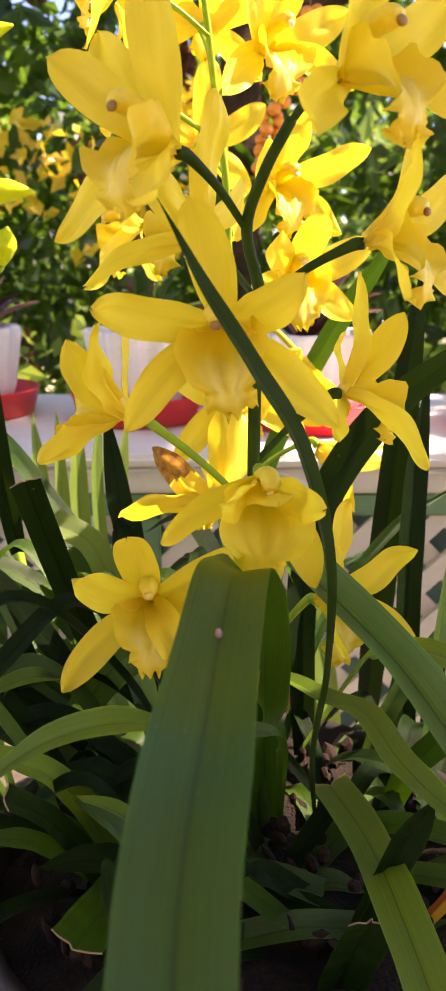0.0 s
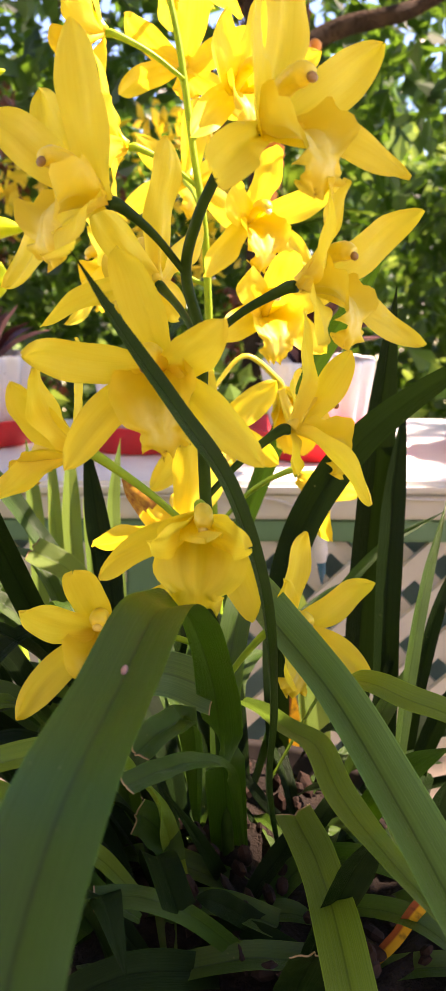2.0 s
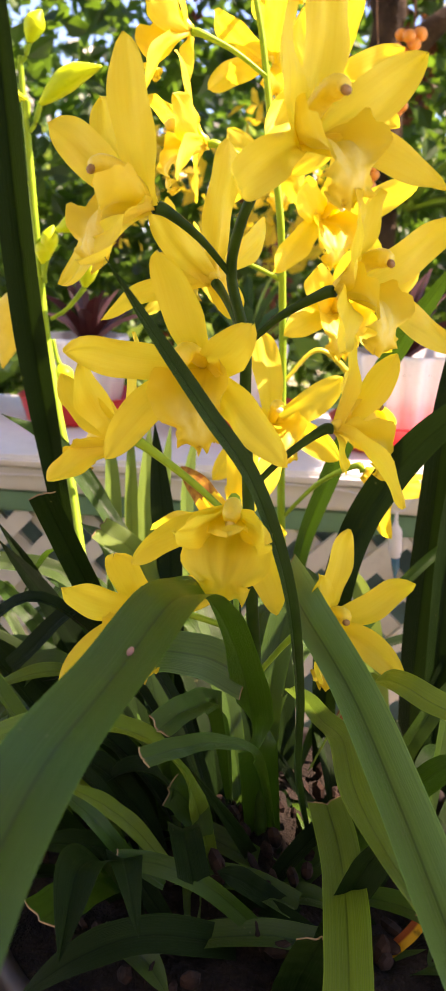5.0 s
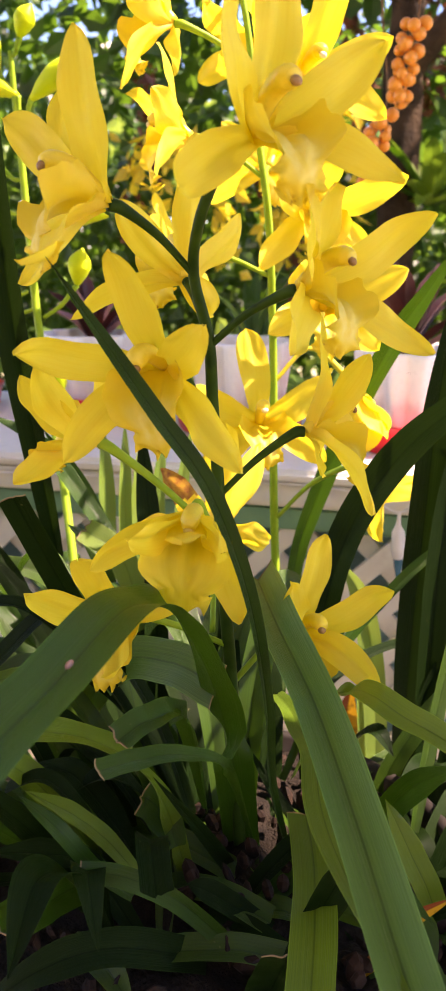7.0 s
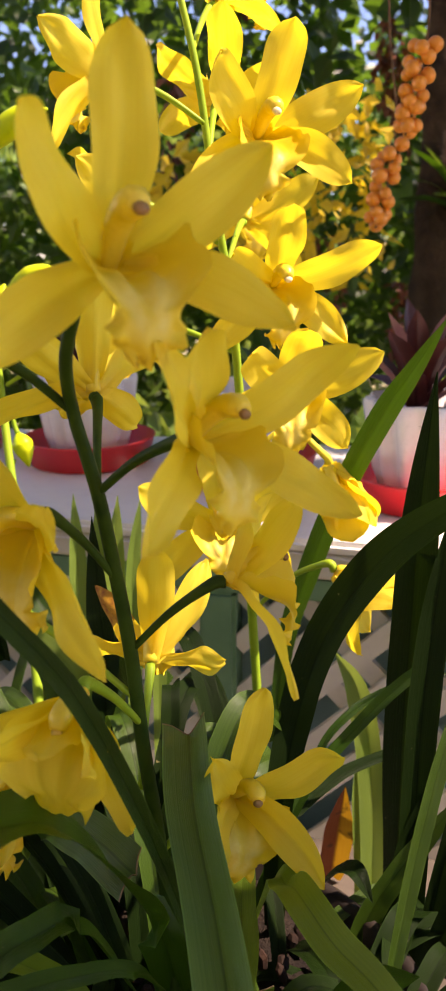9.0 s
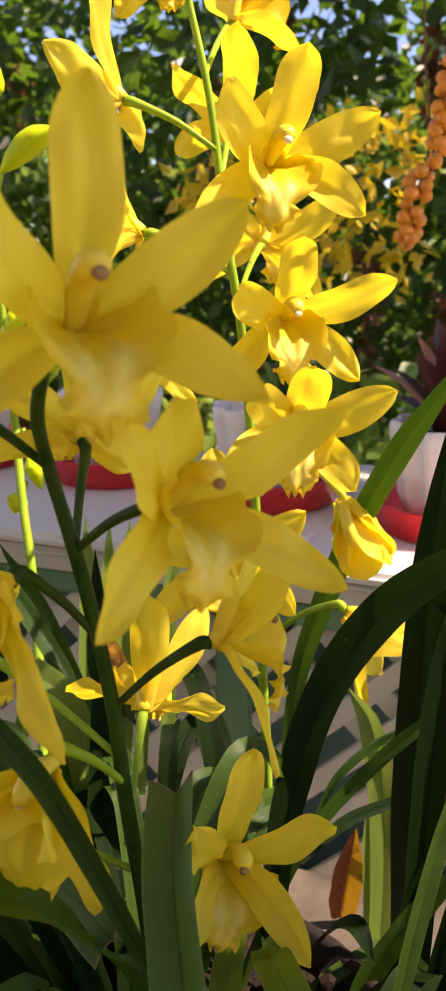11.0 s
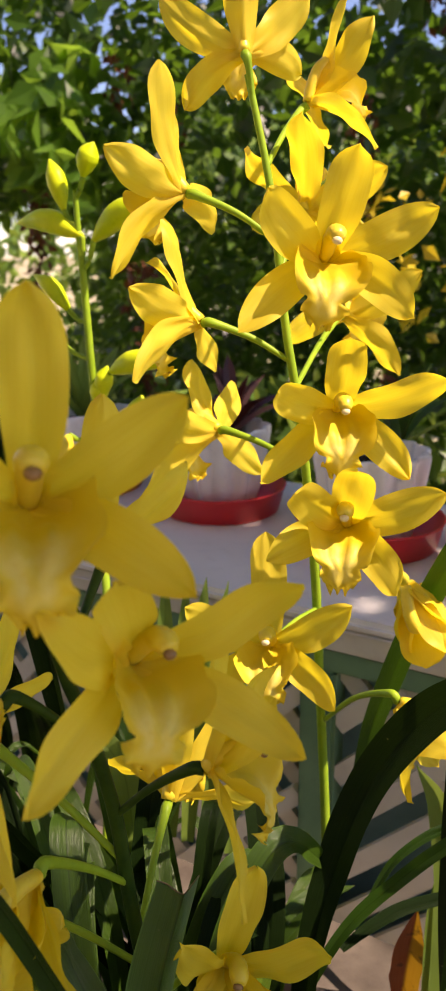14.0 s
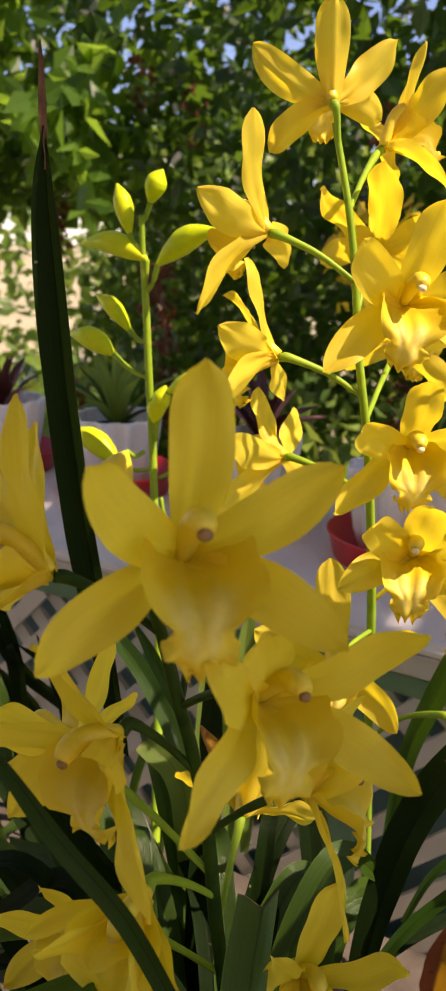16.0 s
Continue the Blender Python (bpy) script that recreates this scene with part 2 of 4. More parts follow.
RUST_LEAF = foliage_material("rust_berry", (0.13, 0.035, 0.012), (0.28, 0.08, 0.02), (0.2, 0.06, 0.02), 0.1)


# ---- mesh helpers ----
def mesh_of(name, verts, faces, material, uvs=None, smooth=True):
    me = bpy.data.meshes.new(name)
    me.from_pydata([tuple(v) for v in verts], [], faces)
    if uvs:
        lay = me.uv_layers.new(name="uv")
        idx = np.empty(len(me.loops), dtype=np.int32)
        me.loops.foreach_get("vertex_index", idx)
        lay.data.foreach_set("uv", np.asarray(uvs, dtype=np.float32)[idx].ravel())
    me.polygons.foreach_set("use_smooth", [smooth] * len(me.polygons))
    me.materials.append(material)
    me.update()
    return me


def put(name, me, parent=None, label="", m=None):
    ob = new(name, me)
    if m is not None:
        ob.matrix_basis = m
    if parent is not None:
        ob.parent = parent
    if label:
        tagged(ob, label)
    return ob


def part(name, bm, material, parent, label="", smooth=True, m=None):
    me = bpy.data.meshes.new(name)
    bm.to_mesh(me)
    bm.free()
    me.polygons.foreach_set("use_smooth", [smooth] * len(me.polygons))
    me.materials.append(material)
    return put(name, me, parent, label, m)


def spline(pts, n):
    """A smooth line of n places through a few control places."""
    p = [Vector(q) for q in pts]
    p = [2 * p[0] - p[1]] + p + [2 * p[-1] - p[-2]]
    out = []
    for i in range(n):
        s = i / (n - 1) * (len(p) - 3)
        j = min(int(s), len(p) - 4)
        u = s - j
        a, b, c, d = p[j:j + 4]
        out.append(0.5 * ((2 * b) + (c - a) * u + (2 * a - 5 * b + 4 * c - d) * u * u + (3 * b - a - 3 * c + d) * u ** 3))
    return out


def tube(pts, radii, n=24, sides=8, close=True):
    """Vertices and faces of a round stem through control places, with a radius that runs along."""
    line = spline(pts, n)
    verts, faces = [], []
    ref = Vector((0.31, 0.2, 0.93))
    for i, c in enumerate(line):
        tan = (line[min(i + 1, n - 1)] - line[max(i - 1, 0)]).normalized()
        if abs(tan.dot(ref)) > 0.97:
            ref = Vector((0.9, 0.3, 0.1))
        a = tan.cross(ref).normalized()
        b = tan.cross(a)
        s = i / (n - 1) * (len(radii) - 1)
        j = min(int(s), len(radii) - 2)
        r = radii[j] + (radii[j + 1] - radii[j]) * (s - j)
        for q in range(sides):
            w = 2 * math.pi * q / sides
            verts.append(c + r * (math.cos(w) * a + math.sin(w) * b))
    for i in range(n - 1):
        for q in range(sides):
            r = (q + 1) % sides
            faces.append((i * sides + q, i * sides + r, (i + 1) * sides + r, (i + 1) * sides + q))
    if close:
        faces.append(tuple(reversed(range(sides))))
        faces.append(tuple(range((n - 1) * sides, n * sides)))
    return verts, faces


def blob(center, radii, turn=None, rings=7, sides=10):
    """Vertices and faces of a rounded body."""
    verts, faces = [], []
    turn = turn or Matrix.Identity(3)
    for i in range(rings + 1):
        a = math.pi * i / rings
        for q in range(sides):
            b = 2 * math.pi * q / sides
            v = Vector((radii[0] * math.sin(a) * math.cos(b), radii[1] * math.sin(a) * math.sin(b), radii[2] * math.cos(a)))
            verts.append(Vector(center) + turn @ v)
    for i in range(rings):
        for q in range(sides):
            r = (q + 1) % sides
            faces.append((i * sides + q, (i + 1) * sides + q, (i + 1) * sides + r, i * sides + r))
    return verts, faces


def joined(*shapes):
    verts, faces = [], []
    for v, f in shapes:
        k = len(verts)
        verts += v
        faces += [tuple(i + k for i in face) for face in f]
    return verts, faces


def slab(lo, hi):
    """Vertices and faces of a block between two corners."""
    v = [Vector((x, y, z)) for z in (lo[2], hi[2]) for y in (lo[1], hi[1]) for x in (lo[0], hi[0])]
    return v, [(0, 2, 3, 1), (4, 5, 7, 6), (0, 1, 5, 4), (2, 6, 7, 3), (0, 4, 6, 2), (1, 3, 7, 5)]


def block(name, lo, hi, material, parent=None, label="", bevel=0.003):
    bm = bmesh.new()
    v, f = slab(lo, hi)
    vs = [bm.verts.new(p) for p in v]
    for q in f:
        bm.faces.new([vs[i] for i in q])
    if bevel:
        bmesh.ops.bevel(bm, geom=bm.edges[:], offset=bevel, segments=2, affect="EDGES")
    return part(name, bm, material, parent, label, smooth=False)


# ---- the terrace ----
LEDGE = 0.945
tagged(block("floor", (-3.0, -1.6, -0.12), (3.0, 0.72, 0.0), CERAMIC, bevel=0), "beige ceramic terrace floor", "floor", kind="structure")
# Unseen wall added at the back; it closes the terrace and bounces light.
tagged(block("wall_house", (-3.0, -1.75, 0.0), (3.0, -1.6, 2.55), HOUSE, bevel=0), "unseen cream rendered wall added to close the terrace", "wall", kind="structure")
# Unseen slab added overhead to keep the sun off the front spike.
tagged(block("ceiling", (-3.0, -0.45, 2.40), (1.9, 0.585, 2.55), WHITE_PAINT, bevel=0), "unseen white roof slab added to shade the front plants", "ceiling", kind="structure")

ledge = tagged(new("wall_parapet"), "white ledge over a green rail and cream lattice", "parapet", kind="structure")
block("ledge_top", (-3.0, 0.655, LEDGE - 0.010), (3.0, 0.96, LEDGE), WHITE_PAINT, ledge, "white painted ledge", 0.004)
block("fascia", (-3.0, 0.664, LEDGE - 0.034), (3.0, 0.95, LEDGE - 0.0105), CREAM, ledge, "cream painted fascia", 0.003)
block("green_rail", (-3.0, 0.672, LEDGE - 0.056), (3.0, 0.700, LEDGE - 0.0345), GREEN_PAINT, ledge, "green painted rail", 0.003)
block("green_stile", (-0.082, 0.6735, 0.12), (-0.052, 0.698, LEDGE - 0.0565), GREEN_PAINT, ledge, "green painted stile between two panels", 0.003)
block("back_panel", (-3.0, 0.79, 0.0), (3.0, 0.81, LEDGE - 0.0345), TEAL, ledge, "teal painted panel behind the lattice", 0)
block("bottom_rail", (-3.0, 0.672, 0.02), (3.0, 0.700, 0.12), CREAM, ledge, "", 0.004)


def lattice(x0, x1, z0, z1, y, pitch, wide, thick):
    """Crossed diagonal slats, two layers."""
    for way in (1, -1):
        reach = z1 - z0
        count = int((x1 - x0 + reach) / (pitch * math.sqrt(2))) + 1
        for i in range(count):
            s = x0 - (reach if way > 0 else 0) + i * pitch * math.sqrt(2)
            a, b = Vector((s, 0, z0)), Vector((s + reach, 0, z1))
            if way < 0:
                a, b = Vector((s, 0, z1)), Vector((s + reach, 0, z0))
            lo, hi = max(0.0, (x0 - a.x) / reach), min(1.0, (x1 - a.x) / reach)
            if hi - lo < 0.03:
                continue
            a, b = a + (b - a) * lo, a + (b - a) * hi
            side = (b - a).normalized().cross(Vector((0, 1, 0))) * wide / 2
            yy = y + (0 if way > 0 else thick + 0.0006)
            v = [Vector((p.x, q, p.z)) for q in (yy, yy + thick) for p in (a - side, a + side, b + side, b - side)]
            f = [(0, 1, 2, 3), (7, 6, 5, 4), (0, 4, 5, 1), (1, 5, 6, 2), (2, 6, 7, 3), (3, 7, 4, 0)]
            put("slat", mesh_of("slat", v, f, CREAM, smooth=False), ledge)


lattice(-0.72, -0.0825, 0.60, LEDGE - 0.0565, 0.678, 0.0335, 0.0156, 0.006)
lattice(-0.0515, 0.72, 0.60, LEDGE - 0.0565, 0.678, 0.0335, 0.0156, 0.006)
block("back_rail", (-3.0, 0.692, 0.12), (3.0, 0.707, 0.60), CREAM, ledge, "", 0)

# the yard beyond
tagged(block("ground", (-60, -60, -0.35), (60, 60, -0.25), SAND, bevel=0), "dry sunlit ground of the yard", "ground", kind="structure")


# ---- orchid flowers ----
def width_at(v, peak=0.55, blunt=2.3):
    """The blade's width along its length: a narrow claw, widest past the middle, a rounded point."""
    if v < peak:
        return 0.44 + 0.56 * math.sin(math.pi / 2 * (v / peak)) ** 1.2
    return max(0.0, 1 - ((v - peak) / (1 - peak)) ** blunt) ** 0.66


def tepal_mesh(name, ang, lift, length, wide, cup, bow, seed, sickle=0.0, peak=0.55, blunt=2.3, turn=0.0, nv=20, nu=10):
    """One sepal or petal of a flower that faces +z: a cupped, bowed blade from the throat to its tip."""
    a, l = radians(ang), radians(lift)
    out = Vector((math.cos(a), math.sin(a), 0))
    tip = length * (math.cos(l) * out + math.sin(l) * Vector((0, 0, 1)))
    along = tip.normalized()
    side = Vector((-math.sin(a), math.cos(a), 0))
    front = side.cross(along)
    if front.z < 0:
        front = -front
    rng = random.Random(seed)
    twist = rng.uniform(-0.22, 0.22)
    wave = rng.uniform(0, 6.28)
    hook = rng.uniform(-0.2, 2.2)
    ripple = rng.uniform(0.0005, 0.0013)
    verts, faces, uvs = [], [], []
    for i in range(nv + 1):
        v = i / nv
        mid = tip * v + (front * bow + side * sickle) * (length * 4 * v * (1 - v)) + front * (hook * length * max(0.0, v - 0.72) ** 2)
        w = wide / 2 * width_at(v, peak, blunt) if i < nv else wide * 0.02
        tw = twist * v + radians(turn) * min(1, 0.35 + 2.2 * v)
        s2 = math.cos(tw) * side + math.sin(tw) * front
        f2 = math.cos(tw) * front - math.sin(tw) * side
        for j in range(nu + 1):
            u = 2 * j / nu - 1
            rise = cup * w * (u * u) * (1 - 0.5 * v) - 0.0011 * math.exp(-(u * 6) ** 2) * (1 - 0.6 * v)
            rise += ripple * u * u * math.sin(13 * v + wave + 3 * u) + 0.0024 * noise.noise(Vector((u * 1.3, v * 3, seed * 1.7)))
            verts.append(mid + s2 * (u * w) + f2 * rise)
            uvs.append((j / nu, v))
    for i in range(nv):
        for j in range(nu):
            k = i * (nu + 1) + j
            faces.append((k, k + 1, k + nu + 2, k + nu + 1))
    return mesh_of(name, verts, faces, PETAL, uvs)


def lip_mesh(s, seed, material=None):
    """The lip: broad side lobes beside the column, two ridges down the middle, a notch, and a ruffled front lobe that hangs."""
    nv, nu = 26, 20
    verts, faces, uvs = [], [], []
    rng = random.Random(seed)
    p1, p2 = rng.uniform(0, 6), rng.uniform(0, 6)
    keel = spline([(0, -0.001, 0.002), (0, -0.0050, 0.0095), (0, -0.0095, 0.0165), (0, -0.0148, 0.0205), (0, -0.0208, 0.0198), (0, -0.0248, 0.0165)], nv + 1)
    for i in range(nv + 1):
        v = i / nv
        tan = (keel[min(i + 1, nv)] - keel[max(i - 1, 0)]).normalized()
        up = tan.cross(Vector((1, 0, 0))).normalized()
        half = 0.0042
        if v < 0.60:
            half += 0.0146 * math.sin(math.pi * v / 0.60) ** 0.75
        if v > 0.50:
            w = (v - 0.50) / 0.50
            half = max(half, 0.0056 + 0.0034 * math.sin(math.pi * w * 0.9) - 0.0040 * w ** 4)
        curl = 1.45 * max(0.0, 1 - (v / 0.62) ** 4) - 1.10 * max(0.0, (v - 0.56) / 0.44)
        for j in range(nu + 1):
            u = 2 * j / nu - 1
            ang = u * curl
            if abs(curl) > 0.05:
                x, h = half * math.sin(ang) / curl, half * (1 - math.cos(ang)) / curl
            else:
                x, h = half * u, 0.0
            edge = abs(u) ** 3
            ruffle = edge * (0.0026 * math.sin(21 * v + 3 * u + p1) + 0.0015 * math.sin(41 * v - 5 * u + p2)) * (1 if v > 0.5 else 0.55)
            ruffle += max(0.0, v - 0.8) * 0.007 * math.sin(8 * u + p1) + 0.0013 * noise.noise(Vector((u * 2.5, v * 5, seed * 0.7)))
            ridge = 0.0026 * math.exp(-((abs(u) - 0.20) * 10) ** 2) * math.sin(math.pi * min(1, max(0, (v - 0.10) / 0.50)))
            out = 1 + 0.05 * edge * math.sin(23 * v + p2)
            verts.append((keel[i] + Vector((x * out, 0, 0)) + up * (h + ruffle + ridge)) * s)
            uvs.append((j / nu, v))
    for i in range(nv):
        for j in range(nu):
            k = i * (nu + 1) + j
            faces.append((k, k + 1, k + nu + 2, k + nu + 1))
    return mesh_of("lip", verts, faces, material or LIP, uvs)


FLOWERS = 0


def flower(spike, place, turn, size, tepals, node, anther=ANTHER, droop=0.0, stalk=STEM, lip=1.0, turned=(0, 0, 0, 0, 0), rust=None, plain_lip=False, broad=1.0):
    """A flower at the end of its stalk: node is where the stalk leaves the stem."""
    global FLOWERS
    FLOWERS += 1
    seed = FLOWERS * 7
    m = pose(*place, *turn)
    back = m @ Vector((0, 0, -0.006 * size))
    start = Vector(node)
    mid = (start + back) / 2 + Vector((0, 0, 0.002 - droop))
    near = m @ Vector((0, 0, -0.001))
    v, f = tube([start, mid, back, near], [0.0013, 0.0014, 0.0017, 0.0023, 0.0021], 20, 8)
    ob = put("flower", mesh_of("flower_stalk", v, f, stalk), spike)
    names = ("dorsal_sepal", "petal", "petal", "lateral_sepal", "lateral_sepal")
    widths = [w * broad for w in (0.0148, 0.0146, 0.0146, 0.0134, 0.0134)]
    cups = (0.28, 0.22, 0.22, 0.30, 0.30)
    sway = random.Random(seed)
    sickles = [q + sway.uniform(-0.03, 0.03) for q in (0.0, 0.05, -0.05, -0.06, 0.06)]
    for i, (a, l, mm) in enumerate(tepals):
        me = tepal_mesh(names[i], a, l, mm / 1000, widths[i] * size ** 0.7, cups[i], 0.05 if i in (1, 2) else 0.075, seed + i, sickles[i], 0.63 if i == 0 else 0.55, 3.0 if i == 0 else 2.3, turned[i])
        if rust == i:
            me.materials.append(RUSTY_PETAL)
            for q, face in enumerate(me.polygons):
                if q // 10 >= 12 - q % 10 // 3:
                    face.material_index = 1
        put(names[i], me, ob, "yellow petal with a dried rust-brown tip" if rust == i else "", m)
    if lip:
        put("lip", lip_mesh(size * lip, seed, PETAL if plain_lip else LIP), ob, "ruffled golden yellow lip" if plain_lip else "ruffled yellow lip with a paler throat", m)
    cv, cf = tube([Vector(q) * size for q in ((0, 0.001, 0), (0, 0.0062, 0.0070), (0, 0.0088, 0.0130), (0, 0.0086, 0.0178), (0, 0.0072, 0.0206))],
                  [0.0026 * size, 0.0028 * size, 0.0032 * size, 0.0034 * size, 0.0022 * size], 20, 12)
    put("column", mesh_of("column", [Vector((1.05 * q.x, q.y, q.z)) for q in cv], cf, COLUMN), ob, m=m)
    av, af = blob(Vector((0, 0.0062, 0.0208)) * size, (0.0019 * size, 0.0015 * size, 0.0013 * size))
    put("anther_cap", mesh_of("anther_cap", av, af, anther), ob, "rounded cap at the column's tip", m)
    return ob


def bud(spike, node, base, tip, fat, material=None, stalk=STEM):
    """A closed bud on its stalk: a bent, swollen spindle."""
    node, base, tip = Vector(node), Vector(base), Vector(tip)
    v, f = tube([node, (node + base) / 2 + Vector((0, 0, -0.003)), base], [0.0014, 0.0015, 0.0019], 12, 8)
    ob = put("bud", mesh_of("bud_stalk", v, f, stalk), spike)
    mid = (base + tip) / 2 + Vector((0, 0, 0.10 * (tip - base).length))
    v, f = tube([base, mid, tip], [0.0016, fat * 0.72, fat, fat * 0.92, fat * 0.55, 0.0006], 22, 12)
    put("bud_body", mesh_of("bud_body", v, f, material or BUD), ob, "closed yellow-green bud")
    return ob


def stem(spike, pts, radii, material, n=60):
    v, f = tube(pts, radii, n, 12)
    return put("stem", mesh_of("stem", v, f, material), spike)


front_spike = tagged(new("flower_spike"), "shaded orchid spike with large yellow flowers", "orchid spike")
stem(front_spike, [(0.0200, 0.3400, 0.8200), (0.0160, 0.3350, 0.9200), (0.0130, 0.3280, 0.9800), (0.0120, 0.3230, 1.0210), (0.0120, 0.3120, 1.0600), (0.0130, 0.3020, 1.0840), (0.0080, 0.3000, 1.1070), (0.0130, 0.2880, 1.1240), (0.0210, 0.2800, 1.1390)], [0.0030, 0.0027, 0.0023, 0.0020, 0.0018], SHADED_STEM)
flower(front_spike, (-0.0153, 0.2769, 1.1295), (76.1, -20.0, -45.1), 1.05, [(125, 31, 48), (113, 13, 51), (73, 21, 53), (197, 9, 51), (300, 30, 51)], (0.0080, 0.3000, 1.1070), stalk=SHADED_STEM, turned=(17, 32, 38, -15, -15))
flower(front_spike, (0.0342, 0.2704, 1.1476), (72.9, 4.1, 45.4), 1.07, [(91, 23, 52), (142, 38, 48), (35, 30, 47), (214, 9, 46), (329, 33, 47)], (0.0194, 0.2816, 1.1360), stalk=SHADED_STEM)
flower(front_spike, (0.0470, 0.2896, 1.1028), (79.2, 15.0, 58.9), 0.97, [(130, 36, 40), (156, 38, 50), (46, 35, 50), (223, 27, 49), (334, 29, 50)], (0.0129, 0.3028, 1.0820), stalk=SHADED_STEM)
flower(front_spike, (0.0011, 0.2864, 1.0766), (102.0, -9.4, -7.6), 1.05, [(91, 16, 47), (147, 36, 53), (33, 40, 45), (213, 28, 49), (321, 37, 55)], (0.0120, 0.3148, 1.0500), stalk=SHADED_STEM)
flower(front_spike, (-0.0083, 0.3483, 1.1035), (61.1, -4.8, -136.5), 0.95, [(88, 16, 55), (146, 23, 43), (37, 13, 42), (220, 2, 29), (326, 10, 50)], (0.0129, 0.3028, 1.0820), stalk=SHADED_STEM)
flower(front_spike, (0.0462, 0.3271, 1.0474), (81.6, 3.5, 104.8), 0.93, [(96, 11, 46), (103, 43, 38), (30, 16, 42), (221, 20, 46), (322, 6, 43)], (0.0120, 0.3231, 1.0200), stalk=SHADED_STEM, turned=(0, 45, 0, 0, 0))
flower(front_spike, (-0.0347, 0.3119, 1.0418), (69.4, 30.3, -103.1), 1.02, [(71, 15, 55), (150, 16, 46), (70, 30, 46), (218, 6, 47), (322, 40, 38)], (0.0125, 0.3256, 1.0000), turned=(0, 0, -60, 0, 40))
flower(front_spike, (0.0129, 0.2837, 1.0247), (105.9, 6.4, 6.8), 0.95, [(90, 68, 34), (152, 60, 40), (38, 58, 39), (205, 22, 42), (307, 30, 42)], (0.0128, 0.3268, 0.9900), ANTHER_YELLOW, lip=1.22, turned=(0, 25, -25, 0, 0), plain_lip=True)
flower(front_spike, (-0.0283, 0.3120, 0.9679), (81.1, -1.3, 2.5), 1.03, [(102, 37, 43), (145, 48, 49), (30, 16, 46), (222, 16, 49), (308, 63, 46)], (0.0145, 0.3315, 0.9500), ANTHER_YELLOW)
flower(front_spike, (0.0413, 0.3453, 0.9527), (79.9, 20.1, 33.4), 1.00, [(97, 13, 48), (139, 43, 49), (52, 29, 48), (220, 53, 51), (331, 60, 49)], (0.0155, 0.3338, 0.9300))
flower(front_spike, (-0.0025, 0.3759, 0.9865), (70.1, 0.2, -163.3), 1.07, [(95, 10, 55), (130, 33, 49), (31, 47, 43), (224, 25, 50), (330, 29, 55)], (0.0047, 0.3425, 0.9501), rust=2)

back_spike = tagged(new("flower_spike"), "sunlit orchid spike with clear yellow flowers", "orchid spike")
stem(back_spike, [(0.0080, 0.5250, 0.8200), (0.0050, 0.5220, 0.9000), (0.0030, 0.5160, 0.9700), (0.0030, 0.5080, 1.0300), (0.0030, 0.4970, 1.0800), (0.0020, 0.4850, 1.1300), (-0.0030, 0.4800, 1.1700), (-0.0100, 0.4790, 1.2250), (-0.0210, 0.4785, 1.2720)], [0.0029, 0.0025, 0.0021, 0.0015], STEM)
flower(back_spike, (-0.0230, 0.4794, 1.2802), (66.0, 6.5, -144.1), 0.91, [(91, 11, 41), (150, 24, 41), (34, 20, 43), (211, 25, 39), (320, 8, 36)], (-0.0187, 0.4786, 1.2620), PALE_ANTHER, broad=1.14)
flower(back_spike, (-0.0160, 0.5298, 1.2662), (52.0, 1.7, 137.2), 0.99, [(97, 51, 50), (144, 56, 45), (30, 16, 44), (220, -2, 46), (322, 6, 45)], (-0.0123, 0.4789, 1.2350), PALE_ANTHER, broad=1.14)
flower(back_spike, (-0.0459, 0.4675, 1.2251), (79.5, 14.7, -96.6), 1.04, [(84, 5, 54), (139, 37, 49), (37, 16, 43), (218, 6, 48), (328, 9, 52)], (-0.0071, 0.4783, 1.2050), PALE_ANTHER, turned=(0, 0, -16, 0, 0), broad=1.14)
flower(back_spike, (-0.0108, 0.5141, 1.2181), (58.1, -10.5, 177.2), 1.01, [(96, -7, 48), (150, 16, 45), (27, 8, 43), (218, 6, 46), (327, 10, 49)], (-0.0055, 0.4796, 1.1900), PALE_ANTHER, broad=1.14)
flower(back_spike, (0.0188, 0.4710, 1.1970), (87.4, 9.4, 33.5), 1.12, [(88, 28, 50), (148, 41, 55), (34, 17, 50), (226, 23, 51), (331, 39, 52)], (-0.0036, 0.4799, 1.1750), PALE_ANTHER, broad=1.14)
flower(back_spike, (-0.0358, 0.4613, 1.1699), (89.0, 3.2, -80.3), 1.04, [(88, 14, 47), (137, 37, 50), (26, 15, 47), (218, 6, 48), (338, 11, 50)], (-0.0007, 0.4822, 1.1520), PALE_ANTHER, turned=(0, 0, -23, 0, 0), broad=1.14)
flower(back_spike, (-0.0142, 0.5742, 1.1646), (78.0, -6.7, 173.7), 1.07, [(90, 12, 51), (145, 16, 48), (30, 16, 48), (220, 3, 45), (329, 13, 60)], (0.0008, 0.4838, 1.1400), PALE_ANTHER, broad=1.14)
flower(back_spike, (0.0258, 0.4733, 1.1339), (97.4, 0.6, 32.4), 1.00, [(91, 26, 45), (147, 37, 51), (29, 27, 53), (218, 19, 47), (322, 29, 44)], (0.0023, 0.4886, 1.1150), PALE_ANTHER, broad=1.14)
flower(back_spike, (-0.0450, 0.4920, 1.1135), (99.3, -1.5, -101.1), 1.01, [(100, 26, 42), (150, 16, 46), (20, -6, 48), (218, 6, 47), (322, 18, 54)], (0.0026, 0.4922, 1.1000), PALE_ANTHER, turned=(0, 0, -14, 0, 0), broad=1.14)
